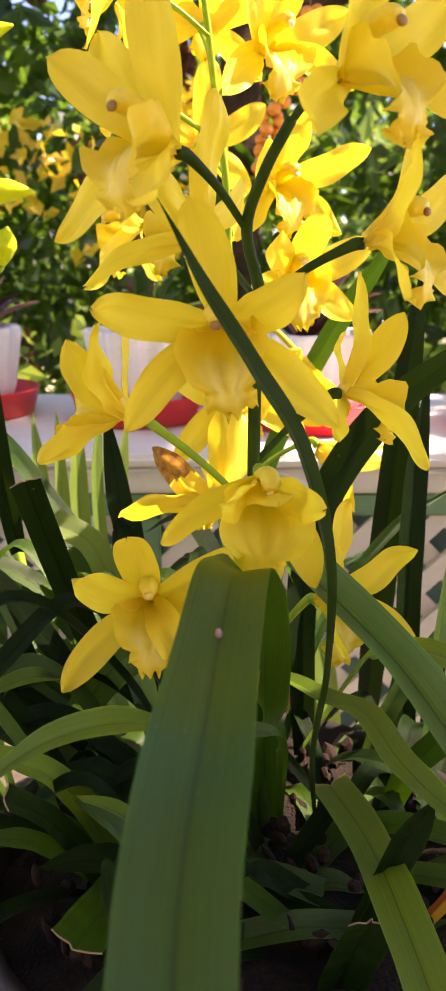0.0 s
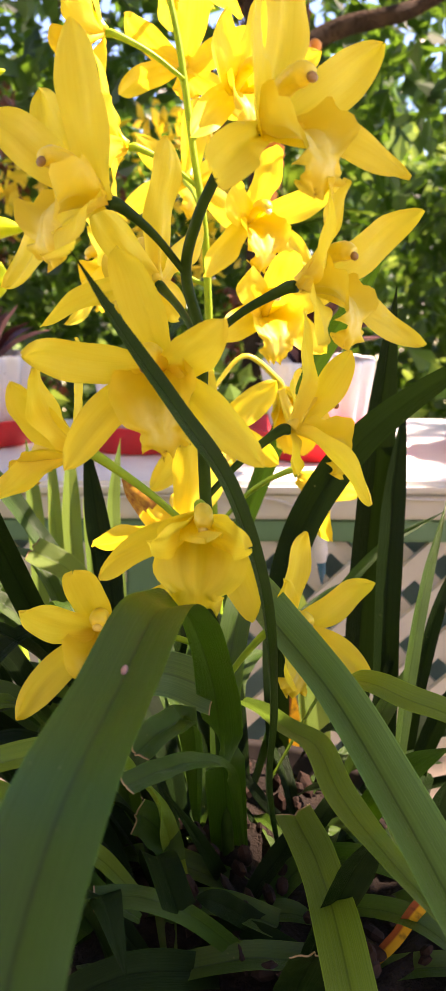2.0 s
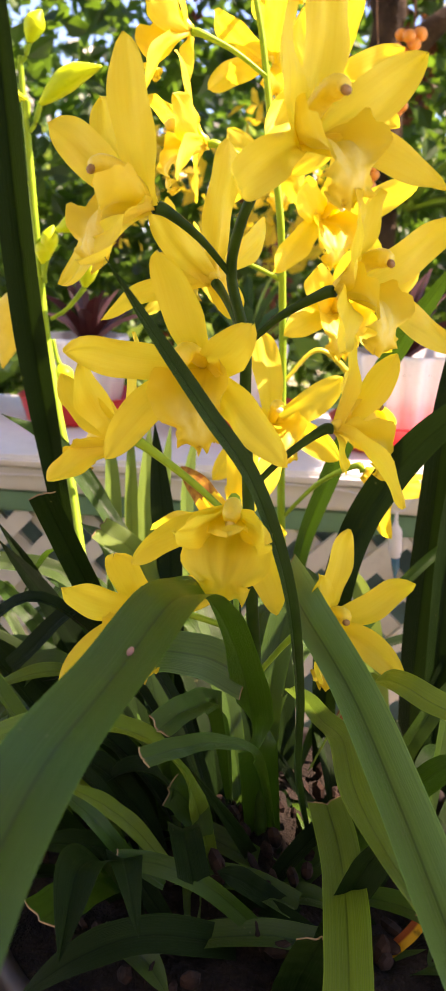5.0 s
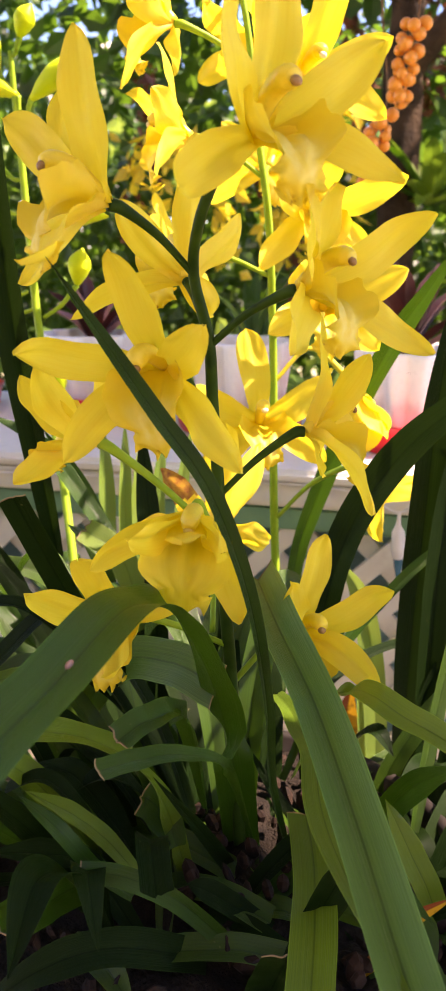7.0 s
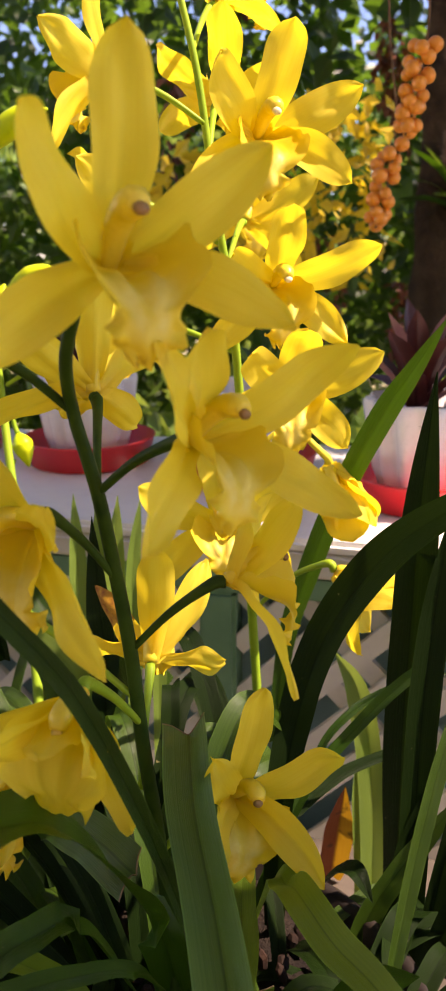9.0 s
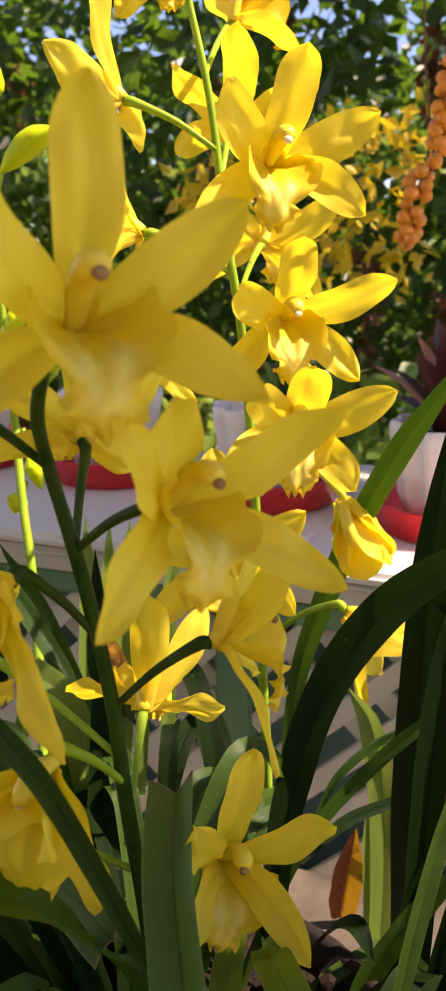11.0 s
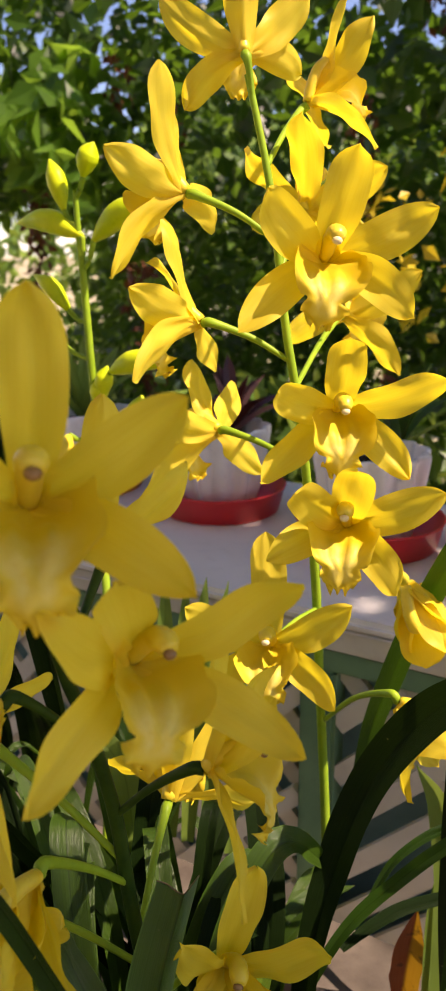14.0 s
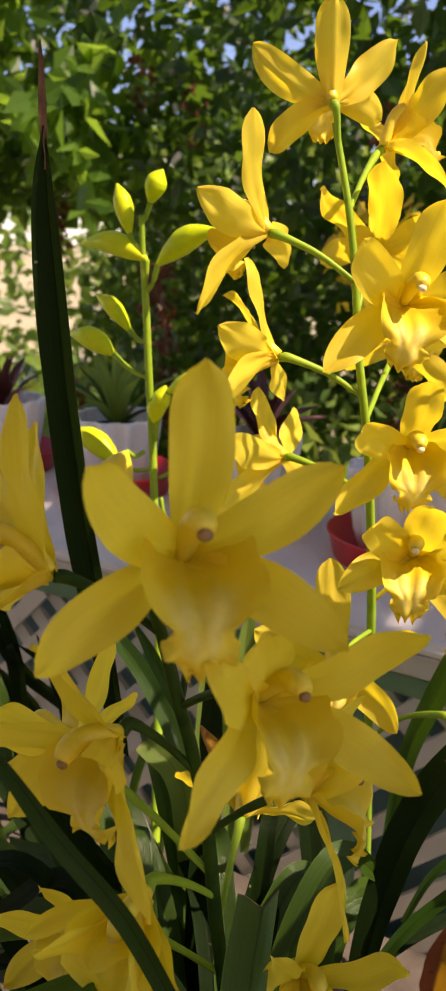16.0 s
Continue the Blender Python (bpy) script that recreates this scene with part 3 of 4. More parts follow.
flower(back_spike, (0.0349, 0.4664, 1.0845), (81.5, 1.4, 18.2), 1.06, [(80, 42, 45), (137, 46, 46), (26, 23, 49), (205, 30, 41), (317, 34, 44)], (0.0030, 0.5003, 1.0650), PALE_ANTHER, broad=1.14)
flower(back_spike, (0.0044, 0.4544, 1.0236), (77.4, -3.0, 20.1), 1.01, [(93, -10, 53), (150, 16, 46), (30, 16, 46), (218, 6, 47), (323, 23, 44)], (0.0030, 0.5093, 1.0200), PALE_ANTHER, broad=1.14)
flower(back_spike, (0.0455, 0.5230, 1.0370), (196.0, -20.0, 0.0), 1.10, [(90, 66, 44), (150, 70, 42), (30, 64, 43), (218, 68, 46), (322, 66, 45)], (0.0030, 0.5062, 1.0380), PALE_ANTHER, -0.016, YELLOW_STALK, 0.8, (0, 20, -20, 15, -15), broad=1.65)
flower(back_spike, (0.0560, 0.4900, 0.9890), (126.0, 12.0, 92.0), 1.10, [(90, 50, 42), (148, 50, 40), (30, 48, 43), (218, 38, 46), (322, 40, 46)], (0.0040, 0.5190, 0.9480), PALE_ANTHER, -0.004, lip=0.95, broad=1.45)

bud_spike = tagged(new("flower_spike"), "young orchid spike carrying green closed buds", "orchid spike")
stem(bud_spike, [(-0.1000, 0.4500, 0.8400), (-0.1366, 0.5100, 0.9590), (-0.1531, 0.5300, 1.0141), (-0.1681, 0.5500, 1.0757), (-0.1712, 0.5500, 1.1340), (-0.1733, 0.5500, 1.1814), (-0.1754, 0.5500, 1.2118), (-0.1761, 0.5500, 1.2339)], [0.0030, 0.0027, 0.0024, 0.0016], STEM)
bud(bud_spike, (-0.1754, 0.5500, 1.2118), (-0.1853, 0.5500, 1.2227), (-0.1944, 0.5500, 1.2522), 0.0062)
bud(bud_spike, (-0.1762, 0.5500, 1.2303), (-0.1695, 0.5500, 1.2412), (-0.1603, 0.5500, 1.2596), 0.0068)
bud(bud_spike, (-0.1727, 0.5500, 1.1968), (-0.1726, 0.5500, 1.2081), (-0.2238, 0.5500, 1.2162), 0.0075)
bud(bud_spike, (-0.1718, 0.5500, 1.1892), (-0.1641, 0.5500, 1.2054), (-0.1219, 0.5500, 1.2267), 0.0078)
bud(bud_spike, (-0.1710, 0.5500, 1.1581), (-0.1862, 0.5500, 1.1641), (-0.2125, 0.5500, 1.1851), 0.0058)
bud(bud_spike, (-0.1692, 0.5500, 1.1342), (-0.1991, 0.5500, 1.1477), (-0.2357, 0.5500, 1.1580), 0.0078)
bud(bud_spike, (-0.1681, 0.5500, 1.0757), (-0.1955, 0.5500, 1.0736), (-0.2386, 0.5500, 1.0919), 0.0085)
bud(bud_spike, (-0.1680, 0.5500, 1.0970), (-0.1644, 0.5500, 1.1101), (-0.1586, 0.5500, 1.1312), 0.0060)
bud(bud_spike, (-0.1664, 0.5500, 1.1223), (-0.1565, 0.5500, 1.1279), (-0.1143, 0.5500, 1.1348), 0.0075)
bud(bud_spike, (-0.1657, 0.5500, 1.0938), (-0.1667, 0.5500, 1.1061), (-0.1646, 0.5500, 1.1231), 0.0062)
bud(bud_spike, (-0.1630, 0.5500, 1.0697), (-0.1379, 0.5500, 1.0914), (-0.1332, 0.5500, 1.1150), 0.0078)
bud(bud_spike, (-0.1621, 0.5500, 1.0561), (-0.1583, 0.5500, 1.0390), (-0.1519, 0.5500, 1.0173), 0.0070)
bud(bud_spike, (-0.1625, 0.5500, 1.0215), (-0.1677, 0.5500, 1.0126), (-0.1732, 0.5500, 0.9991), 0.0070)
bud(bud_spike, (-0.1720, 0.5450, 1.0870), (-0.1750, 0.5300, 1.0900), (-0.1770, 0.5000, 1.0420), 0.0125, COLUMN)


# ---- orchid leaves ----
leaf_clump = tagged(new("orchid_leaves"), "long arching strap leaves of an orchid clump", "orchid leaves")
LEAVES = 0


def leaf(pts, wide, face, material=BLADE, fold=0.32, tip="point", root=0.55, face_end=None, label="", parent=None, n=46, scar=0.0, widen=0.35):
    """A strap leaf from its root to its tip, folded along the midrib; face: where its upper side looks."""
    global LEAVES
    LEAVES += 1
    rng = random.Random(LEAVES)
    line = spline(pts, n)
    f0 = Vector(face).normalized()
    f1 = Vector(face_end).normalized() if face_end else f0
    cols = (-1, -0.62, -0.24, -0.05, 0.05, 0.24, 0.62, 1)
    verts, faces, uvs = [], [], []
    for i, c in enumerate(line):
        s = i / (n - 1)
        tan = (line[min(i + 1, n - 1)] - line[max(i - 1, 0)]).normalized()
        up = f0.lerp(f1, s)
        side = tan.cross(up)
        if side.length < 1e-4:
            side = tan.cross(Vector((1, 0.3, 0.2)))
        side.normalize()
        up = side.cross(tan).normalized()
        w = wide / 2 * (1 + 0.06 * noise.noise(Vector((s * 6, LEAVES * 1.9, 0)))) * (root + (1 - root) * min(1, s / widen) ** 0.7)
        if tip == "point":
            w *= max(0.03, 1 - max(0, (s - 0.62) / 0.38) ** 1.8)
        elif tip == "blunt":
            w *= max(0.25, 1 - 0.75 * max(0, (s - 0.93) / 0.07) ** 2)
        for u in cols:
            h = fold * w * (abs(u) ** 0.85) - fold * w * 0.3
            h += 0.0007 * noise.noise(Vector((u * 1.5, s * 9, LEAVES * 3.1)))
            e = 0.0
            if tip == "cut" and i == n - 1:
                e = 0.07 * wide * rng.uniform(-1, 1)
            verts.append(c + side * (u * w) + up * h + tan * e)
            uvs.append(((u + 1) / 2, s))
    k = len(cols)
    for i in range(n - 1):
        for j in range(k - 1):
            q = i * k + j
            faces.append((q, q + 1, q + k + 1, q + k))
    ob = put("leaf", mesh_of("leaf", verts, faces, material, uvs), parent or leaf_clump, label)
    if tip == "cut" and n >= 40:
        v, f = tube([q + (line[-1] - line[-2]) * 0.02 for q in verts[-k:]], [0.0003, 0.0004, 0.00025, 0.0004, 0.0003], 30, 6)
        put("dry_edge", mesh_of("dry_edge", v, f, TAN_EDGE), ob, "dry tan edge of the cut")
    if scar:
        q = int(scar * n) * k + 4
        v, f = blob(verts[q], (0.0010, 0.0024, 0.0012), rings=6, sides=8)
        put("scar", mesh_of("scar", v, f, ROSY_SCAR), ob, "small rosy scar on the blade")
    return ob

leaf([(0.0200, 0.3450, 0.8300), (0.0180, 0.3250, 0.9000), (0.0160, 0.2930, 0.9550), (0.0110, 0.2660, 0.9920), (0.0060, 0.2500, 1.0040), (0.0025, 0.2280, 1.0095), (-0.0015, 0.1890, 1.0060), (-0.0047, 0.1475, 1.0050), (-0.0075, 0.1219, 0.9955), (-0.0082, 0.1022, 0.9847), (-0.0084, 0.0831, 0.9725)], 0.0215, (0, -0.5, 1), fold=0.3, tip="blunt", root=0.75, n=60, scar=0.57)
leaf([(0.0423, 0.3372, 0.8449), (0.0372, 0.3165, 0.8951), (0.0385, 0.2928, 0.9460), (0.0356, 0.2709, 0.9975), (0.0245, 0.2579, 1.0406), (0.0094, 0.2491, 1.0669), (-0.0053, 0.2430, 1.0909), (-0.0171, 0.2326, 1.1136)], 0.0068, (0.75, -0.66, 0.05), KEEL_BLADE, fold=0.75, root=0.42, widen=0.78, face_end=(0.5, -0.85, 0.2), n=60)
leaf([(0.1400, 0.0900, 0.8850), (0.1288, 0.1221, 0.8844), (0.1116, 0.1576, 0.9063), (0.0943, 0.1932, 0.9276), (0.0773, 0.2291, 0.9478), (0.0597, 0.2653, 0.9654), (0.0401, 0.3034, 0.9758), (0.0243, 0.3436, 0.9788)], 0.0162, (0.1, -0.75, 0.7), BLUE_BLADE, fold=1.0, tip="cut", root=0.62, n=60)
leaf([(0.0237, 0.4148, 0.8816), (0.0361, 0.3772, 0.8961), (0.0460, 0.3388, 0.9093), (0.0565, 0.3011, 0.9234), (0.0635, 0.2623, 0.9260), (0.0760, 0.2245, 0.9290), (0.1000, 0.1800, 0.9250)], 0.0120, (0, -0.5, 1), FRESH_BLADE)
leaf([(0.0400, 0.3750, 0.8600), (0.0607, 0.3322, 0.9302), (0.0668, 0.3210, 0.9391), (0.0721, 0.3100, 0.9481), (0.0799, 0.2970, 0.9522), (0.0906, 0.2835, 0.9532), (0.1046, 0.2710, 0.9536), (0.1250, 0.2500, 0.9500), (0.1400, 0.2200, 0.9400)], 0.0125, (0, -0.5, 1), FRESH_BLADE)
leaf([(0.0800, 0.1300, 0.8620), (0.0675, 0.1986, 0.8742), (0.0651, 0.2351, 0.8725), (0.0622, 0.2715, 0.8704), (0.0572, 0.3078, 0.8670), (0.0495, 0.3436, 0.8619)], 0.0175, (-0.1, -0.4, 1), FRESH_BLADE, fold=0.3, tip="cut", root=0.95)
leaf([(0.0440, 0.4050, 0.8370), (0.0430, 0.4150, 0.8790), (0.0430, 0.4280, 0.9050), (0.0455, 0.4400, 0.9270), (0.0500, 0.4480, 0.9490), (0.0585, 0.4520, 0.9730), (0.0720, 0.4500, 0.9980), (0.0890, 0.4430, 1.0220), (0.1090, 0.4300, 1.0430), (0.1310, 0.4080, 1.0630), (0.1580, 0.3750, 1.0800)], 0.0190, (-0.3, -0.9, 0.2), SHADED_BLADE, fold=0.35, n=60)
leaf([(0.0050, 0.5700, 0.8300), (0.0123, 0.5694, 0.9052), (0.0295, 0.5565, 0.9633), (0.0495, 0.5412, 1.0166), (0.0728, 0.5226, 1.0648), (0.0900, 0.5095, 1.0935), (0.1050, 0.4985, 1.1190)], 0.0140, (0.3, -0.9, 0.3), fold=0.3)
leaf([(0.0930, 0.5050, 0.7560), (0.0940, 0.4900, 0.8470), (0.0945, 0.4780, 0.9140), (0.0965, 0.4680, 0.9730), (0.0990, 0.4560, 1.0420), (0.1030, 0.4480, 1.1000)], 0.0205, (0.25, -1, 0), SHADED_BLADE)
leaf([(-0.1116, 0.4376, 0.9421), (-0.1200, 0.4327, 1.0155), (-0.1250, 0.4234, 1.0875), (-0.1263, 0.4145, 1.1600), (-0.1286, 0.4108, 1.2317), (-0.1290, 0.4110, 1.2680)], 0.0170, (0.25, -1, 0), SHADED_BLADE, fold=0.8, root=0.5, label="upright strap leaf coloured dark as in shade")
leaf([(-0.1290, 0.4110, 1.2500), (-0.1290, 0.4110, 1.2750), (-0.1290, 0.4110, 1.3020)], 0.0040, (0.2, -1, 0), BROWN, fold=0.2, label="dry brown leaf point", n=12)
leaf([(-0.0524, 0.4118, 0.8496), (-0.0613, 0.3828, 0.9051), (-0.0709, 0.3531, 0.9601), (-0.0775, 0.3205, 1.0140)], 0.0125, (0.3, -1, 0), SHADED_BLADE, tip="cut")
leaf([(0.0000, 0.3150, 0.8400), (-0.0060, 0.3000, 0.8890), (-0.0130, 0.2800, 0.9220), (-0.0230, 0.2650, 0.9390), (-0.0340, 0.2500, 0.9500), (-0.0480, 0.2350, 0.9555), (-0.0590, 0.2220, 0.9565), (-0.0760, 0.2000, 0.9520)], 0.0118, (0, -0.5, 1), FRESH_BLADE, fold=0.4)
leaf([(0.1001, 0.3698, 0.8403), (0.1067, 0.3877, 0.8914), (0.1159, 0.4064, 0.9425), (0.1303, 0.4266, 0.9935)], 0.0080, (0.3, -1, 0.1), MID_BLADE)
leaf([(0.0434, 0.4576, 0.8621), (0.0539, 0.4737, 0.8685), (0.0684, 0.4906, 0.8738), (0.0941, 0.5099, 0.8760), (0.1216, 0.5175, 0.8739)], 0.0072, (0, -0.5, 1), SHADED_BLADE)
leaf([(0.0376, 0.5047, 0.8440), (0.0497, 0.5177, 0.8740), (0.0697, 0.5297, 0.8933), (0.0910, 0.5295, 0.9069), (0.1217, 0.5319, 0.9200)], 0.0058, (0, -0.5, 1))
leaf([(0.0805, 0.4951, 0.7014), (0.0761, 0.5400, 0.7801), (0.0692, 0.5650, 0.8320), (0.0583, 0.5751, 0.8752), (0.0443, 0.5688, 0.9035)], 0.0170, (0, -1, 0.2), LIT_PALE_BLADE)
leaf([(0.0731, 0.4929, 0.7015), (0.0717, 0.5328, 0.7610), (0.0655, 0.5578, 0.8125), (0.0675, 0.5859, 0.8660)], 0.0120, (0.2, -1, 0.2), LIT_PALE_BLADE)
leaf([(-0.0500, 0.3750, 0.8300), (-0.0620, 0.3600, 0.8900), (-0.0700, 0.3500, 0.9110), (-0.0780, 0.3350, 0.9220), (-0.0880, 0.3200, 0.9270), (-0.1050, 0.3000, 0.9250)], 0.0110, (0, -0.45, 1), FRESH_BLADE)
leaf([(-0.0403, 0.4030, 0.8365), (-0.0506, 0.4331, 0.9417), (-0.0567, 0.4426, 0.9745), (-0.0643, 0.4557, 1.0205)], 0.0135, (0.1, -1, 0.2), SHADED_BLADE)
leaf([(-0.0457, 0.4483, 0.8493), (-0.0754, 0.4657, 0.9100), (-0.1067, 0.4729, 0.9716), (-0.1331, 0.4736, 1.0102)], 0.0100, (0.3, -1, 0.2))
leaf([(-0.1136, 0.5173, 0.8300), (-0.1174, 0.5342, 0.8946), (-0.1218, 0.5488, 0.9506), (-0.1277, 0.5608, 0.9980)], 0.0120, (0.5, -0.6, 0.5), LIT_PALE_BLADE)
leaf([(-0.1003, 0.5190, 0.8299), (-0.1041, 0.5359, 0.8945), (-0.1085, 0.5505, 0.9506), (-0.1118, 0.5628, 0.9979)], 0.0100, (0.5, -0.6, 0.5), LIT_PALE_BLADE)
leaf([(-0.0893, 0.5204, 0.8299), (-0.0931, 0.5373, 0.8945), (-0.0975, 0.5518, 0.9505), (-0.0981, 0.5645, 0.9979)], 0.0140, (0.5, -0.6, 0.5), LIT_PALE_BLADE)
leaf([(-0.0769, 0.5219, 0.8299), (-0.0807, 0.5389, 0.8945), (-0.0851, 0.5534, 0.9505), (-0.0830, 0.5664, 0.9979)], 0.0100, (0.5, -0.6, 0.5), LIT_PALE_BLADE)
leaf([(-0.0605, 0.5240, 0.8298), (-0.0643, 0.5409, 0.8945), (-0.0687, 0.5555, 0.9505), (-0.0640, 0.5688, 0.9978)], 0.0100, (0.5, -0.6, 0.5), LIT_PALE_BLADE)
leaf([(-0.0471, 0.4092, 0.8622), (-0.0577, 0.4227, 0.9174), (-0.0693, 0.4296, 0.9484), (-0.0909, 0.4306, 0.9623)], 0.0150, (0.4, -0.9, 0.5), LIT_PALE_BLADE, tip="cut", label="pale cut-off leaf")
leaf([(-0.0510, 0.4268, 0.8518), (-0.0719, 0.4454, 0.9308), (-0.1029, 0.4541, 0.9775), (-0.1261, 0.4491, 1.0084), (-0.1513, 0.4398, 1.0244)], 0.0100, (0.3, -0.8, 0.5))
leaf([(-0.0767, 0.3697, 0.8456), (-0.0951, 0.3830, 0.9038), (-0.1129, 0.3913, 0.9426), (-0.1331, 0.3878, 0.9780)], 0.0075, (0.3, -0.9, 0.3), SHADED_BLADE)
leaf([(-0.0920, 0.3943, 0.8279), (-0.1153, 0.4090, 0.8934), (-0.1338, 0.4132, 0.9175), (-0.1549, 0.4066, 0.9419)], 0.0100, (0.3, -0.8, 0.4))
leaf([(-0.0840, 0.3750, 0.8600), (-0.0440, 0.3450, 0.9260), (-0.0090, 0.3200, 0.9450), (0.0170, 0.3050, 0.9440)], 0.0190, (0.15, -0.8, 0.45), BLUE_BLADE, tip="cut", fold=0.30)
leaf([(0.0060, 0.3250, 0.8700), (0.0080, 0.2850, 0.9400), (0.0010, 0.2620, 0.9530), (-0.0080, 0.2520, 0.9490)], 0.0110, (-0.2, -0.8, 0.5), tip="cut", fold=0.55, root=0.3)
leaf([(0.0260, 0.3350, 0.8500), (0.0230, 0.2950, 0.9130), (0.0120, 0.2650, 0.9380), (0.0010, 0.2480, 0.9450), (-0.0090, 0.2360, 0.9470)], 0.0085, (-0.1, -0.7, 0.75), tip="cut", fold=0.35, root=0.3, widen=0.8)

leaf([(-0.0200, 0.3200, 0.8300), (-0.0385, 0.2983, 0.8459), (-0.0422, 0.2839, 0.8526), (-0.0454, 0.2690, 0.8586), (-0.0483, 0.2539, 0.8643), (-0.0511, 0.2388, 0.8698)], 0.0190, (-0.1, -0.85, 0.5), BLADE, tip="cut", fold=0.25)
leaf([(0.0480, 0.3000, 0.7960), (0.0310, 0.2850, 0.8320), (0.0070, 0.2700, 0.8680), (-0.0110, 0.2600, 0.8840), (-0.0260, 0.2550, 0.8870)], 0.0085, (-0.2, -0.75, 0.6), tip="cut", fold=0.3)
leaf([(0.0340, 0.3000, 0.8100), (0.0110, 0.2750, 0.8370), (-0.0150, 0.2550, 0.8540), (-0.0380, 0.2400, 0.8530), (-0.0600, 0.2300, 0.8380)], 0.0150, (-0.1, -0.6, 0.8), SHADED_BLADE, fold=0.3)
leaf([(0.0351, 0.3929, 0.7232), (0.0258, 0.3549, 0.7918), (0.0128, 0.3149, 0.8581), (-0.0015, 0.2719, 0.9215)], 0.0070, (0, -0.7, 0.8), SHADED_BLADE)
leaf([(-0.0139, 0.2955, 0.8498), (-0.0281, 0.2891, 0.8749), (-0.0410, 0.2809, 0.8927), (-0.0551, 0.2713, 0.9071)], 0.0085, (0, -0.6, 1), FRESH_BLADE, fold=0.4)
leaf([(-0.0133, 0.2771, 0.8592), (-0.0260, 0.2690, 0.8774), (-0.0381, 0.2623, 0.8996), (-0.0538, 0.2624, 0.9118)], 0.0070, (0, -0.6, 1))
leaf([(-0.0124, 0.2811, 0.8364), (-0.0352, 0.2844, 0.8646), (-0.0500, 0.2740, 0.8765), (-0.0683, 0.2612, 0.8832)], 0.0120, (0, -0.6, 1), SHADED_BLADE)
leaf([(-0.0016, 0.3030, 0.8657), (-0.0064, 0.3051, 0.8762), (-0.0136, 0.3059, 0.8841), (-0.0178, 0.3056, 0.8862)], 0.0150, (0.1, -0.9, 0.4), tip="cut")
leaf([(0.0422, 0.2943, 0.8392), (0.0286, 0.2936, 0.8469), (0.0170, 0.2847, 0.8618), (0.0082, 0.2836, 0.8648)], 0.0100, (0, -0.7, 0.8), SHADED_BLADE)
leaf([(0.1146, 0.3359, 0.7808), (0.1110, 0.3284, 0.8296), (0.0978, 0.3249, 0.8635), (0.0855, 0.3288, 0.8859)], 0.0120, (0.2, -0.8, 0.6), FRESH_BLADE)
leaf([(0.0830, 0.3042, 0.8059), (0.0764, 0.3081, 0.8238), (0.0690, 0.3092, 0.8330)], 0.0030, (0.2, -0.8, 0.6), SHADED_BLADE)
leaf([(0.1045, 0.3274, 0.7602), (0.1094, 0.3448, 0.8145), (0.1186, 0.3572, 0.8488), (0.1286, 0.3663, 0.8717)], 0.0160, (0.2, -1, 0.3), SHADED_BLADE)
leaf([(-0.0455, 0.3340, 0.8137), (-0.0543, 0.3080, 0.8681), (-0.0665, 0.2954, 0.8967), (-0.0792, 0.2800, 0.9156), (-0.0921, 0.2634, 0.9303)], 0.0130, (0, -0.6, 1), FRESH_BLADE)
leaf([(-0.0409, 0.2969, 0.8295), (-0.0538, 0.2867, 0.8664), (-0.0649, 0.2738, 0.8938), (-0.0769, 0.2590, 0.9149)], 0.0110, (0, -0.6, 1), SHADED_BLADE, tip="cut")
leaf([(-0.0460, 0.3158, 0.8226), (-0.0614, 0.2867, 0.8664), (-0.0744, 0.2718, 0.8870), (-0.0921, 0.2548, 0.9003)], 0.0090, (0, -0.6, 1))
leaf([(0.0179, 0.2933, 0.8166), (0.0472, 0.3220, 0.8443), (0.0679, 0.3162, 0.8603), (0.0877, 0.2895, 0.8761), (0.1063, 0.2692, 0.8778)], 0.0120, (0, -0.6, 1))
leaf([(0.0523, 0.2784, 0.8372), (0.0630, 0.2763, 0.8662), (0.0717, 0.2767, 0.8860), (0.0801, 0.2761, 0.9018)], 0.0150, (0.3, -0.9, 0.2), SHADED_BLADE)
leaf([(0.0410, 0.2621, 0.8167), (0.0469, 0.2587, 0.8413), (0.0546, 0.2551, 0.8648)], 0.0200, (0.2, -0.9, 0.3), SHADED_BLADE, tip="cut")
leaf([(0.0675, 0.3398, 0.8337), (0.0378, 0.3480, 0.8623), (0.0199, 0.3545, 0.8852)], 0.0050, (0.3, -0.9, 0.3), SHADED_BLADE)
leaf([(0.0297, 0.4030, 0.8365), (0.0513, 0.4300, 0.8946), (0.0738, 0.4490, 0.9245), (0.1024, 0.4579, 0.9553), (0.1381, 0.4638, 0.9759)], 0.0065, (0, -0.8, 0.5))
leaf([(0.0738, 0.4087, 0.7839), (0.0845, 0.4225, 0.8319), (0.1024, 0.4323, 0.8662), (0.1309, 0.4441, 0.9073)], 0.0120, (0.2, -1, 0.3), MID_BLADE)
leaf([(0.0771, 0.3576, 0.8234), (0.0853, 0.3480, 0.8623), (0.0980, 0.3352, 0.8905), (0.1142, 0.3205, 0.9118)], 0.0130, (0.1, -0.8, 0.6))
leaf([(0.0480, 0.5560, 0.7420), (0.0500, 0.5530, 0.7600), (0.0530, 0.5500, 0.7850), (0.0565, 0.5480, 0.8200)], 0.0190, (0.1, -1, 0.1), DRY, fold=0.5, label="withered leaf, half rust and half orange")
leaf([(0.0752, 0.2891, 0.8237), (0.0882, 0.2858, 0.8443), (0.0979, 0.2823, 0.8654), (0.1131, 0.2786, 0.8832)], 0.0060, (0.1, -0.7, 0.7), DRY, label="yellowing dying leaf")
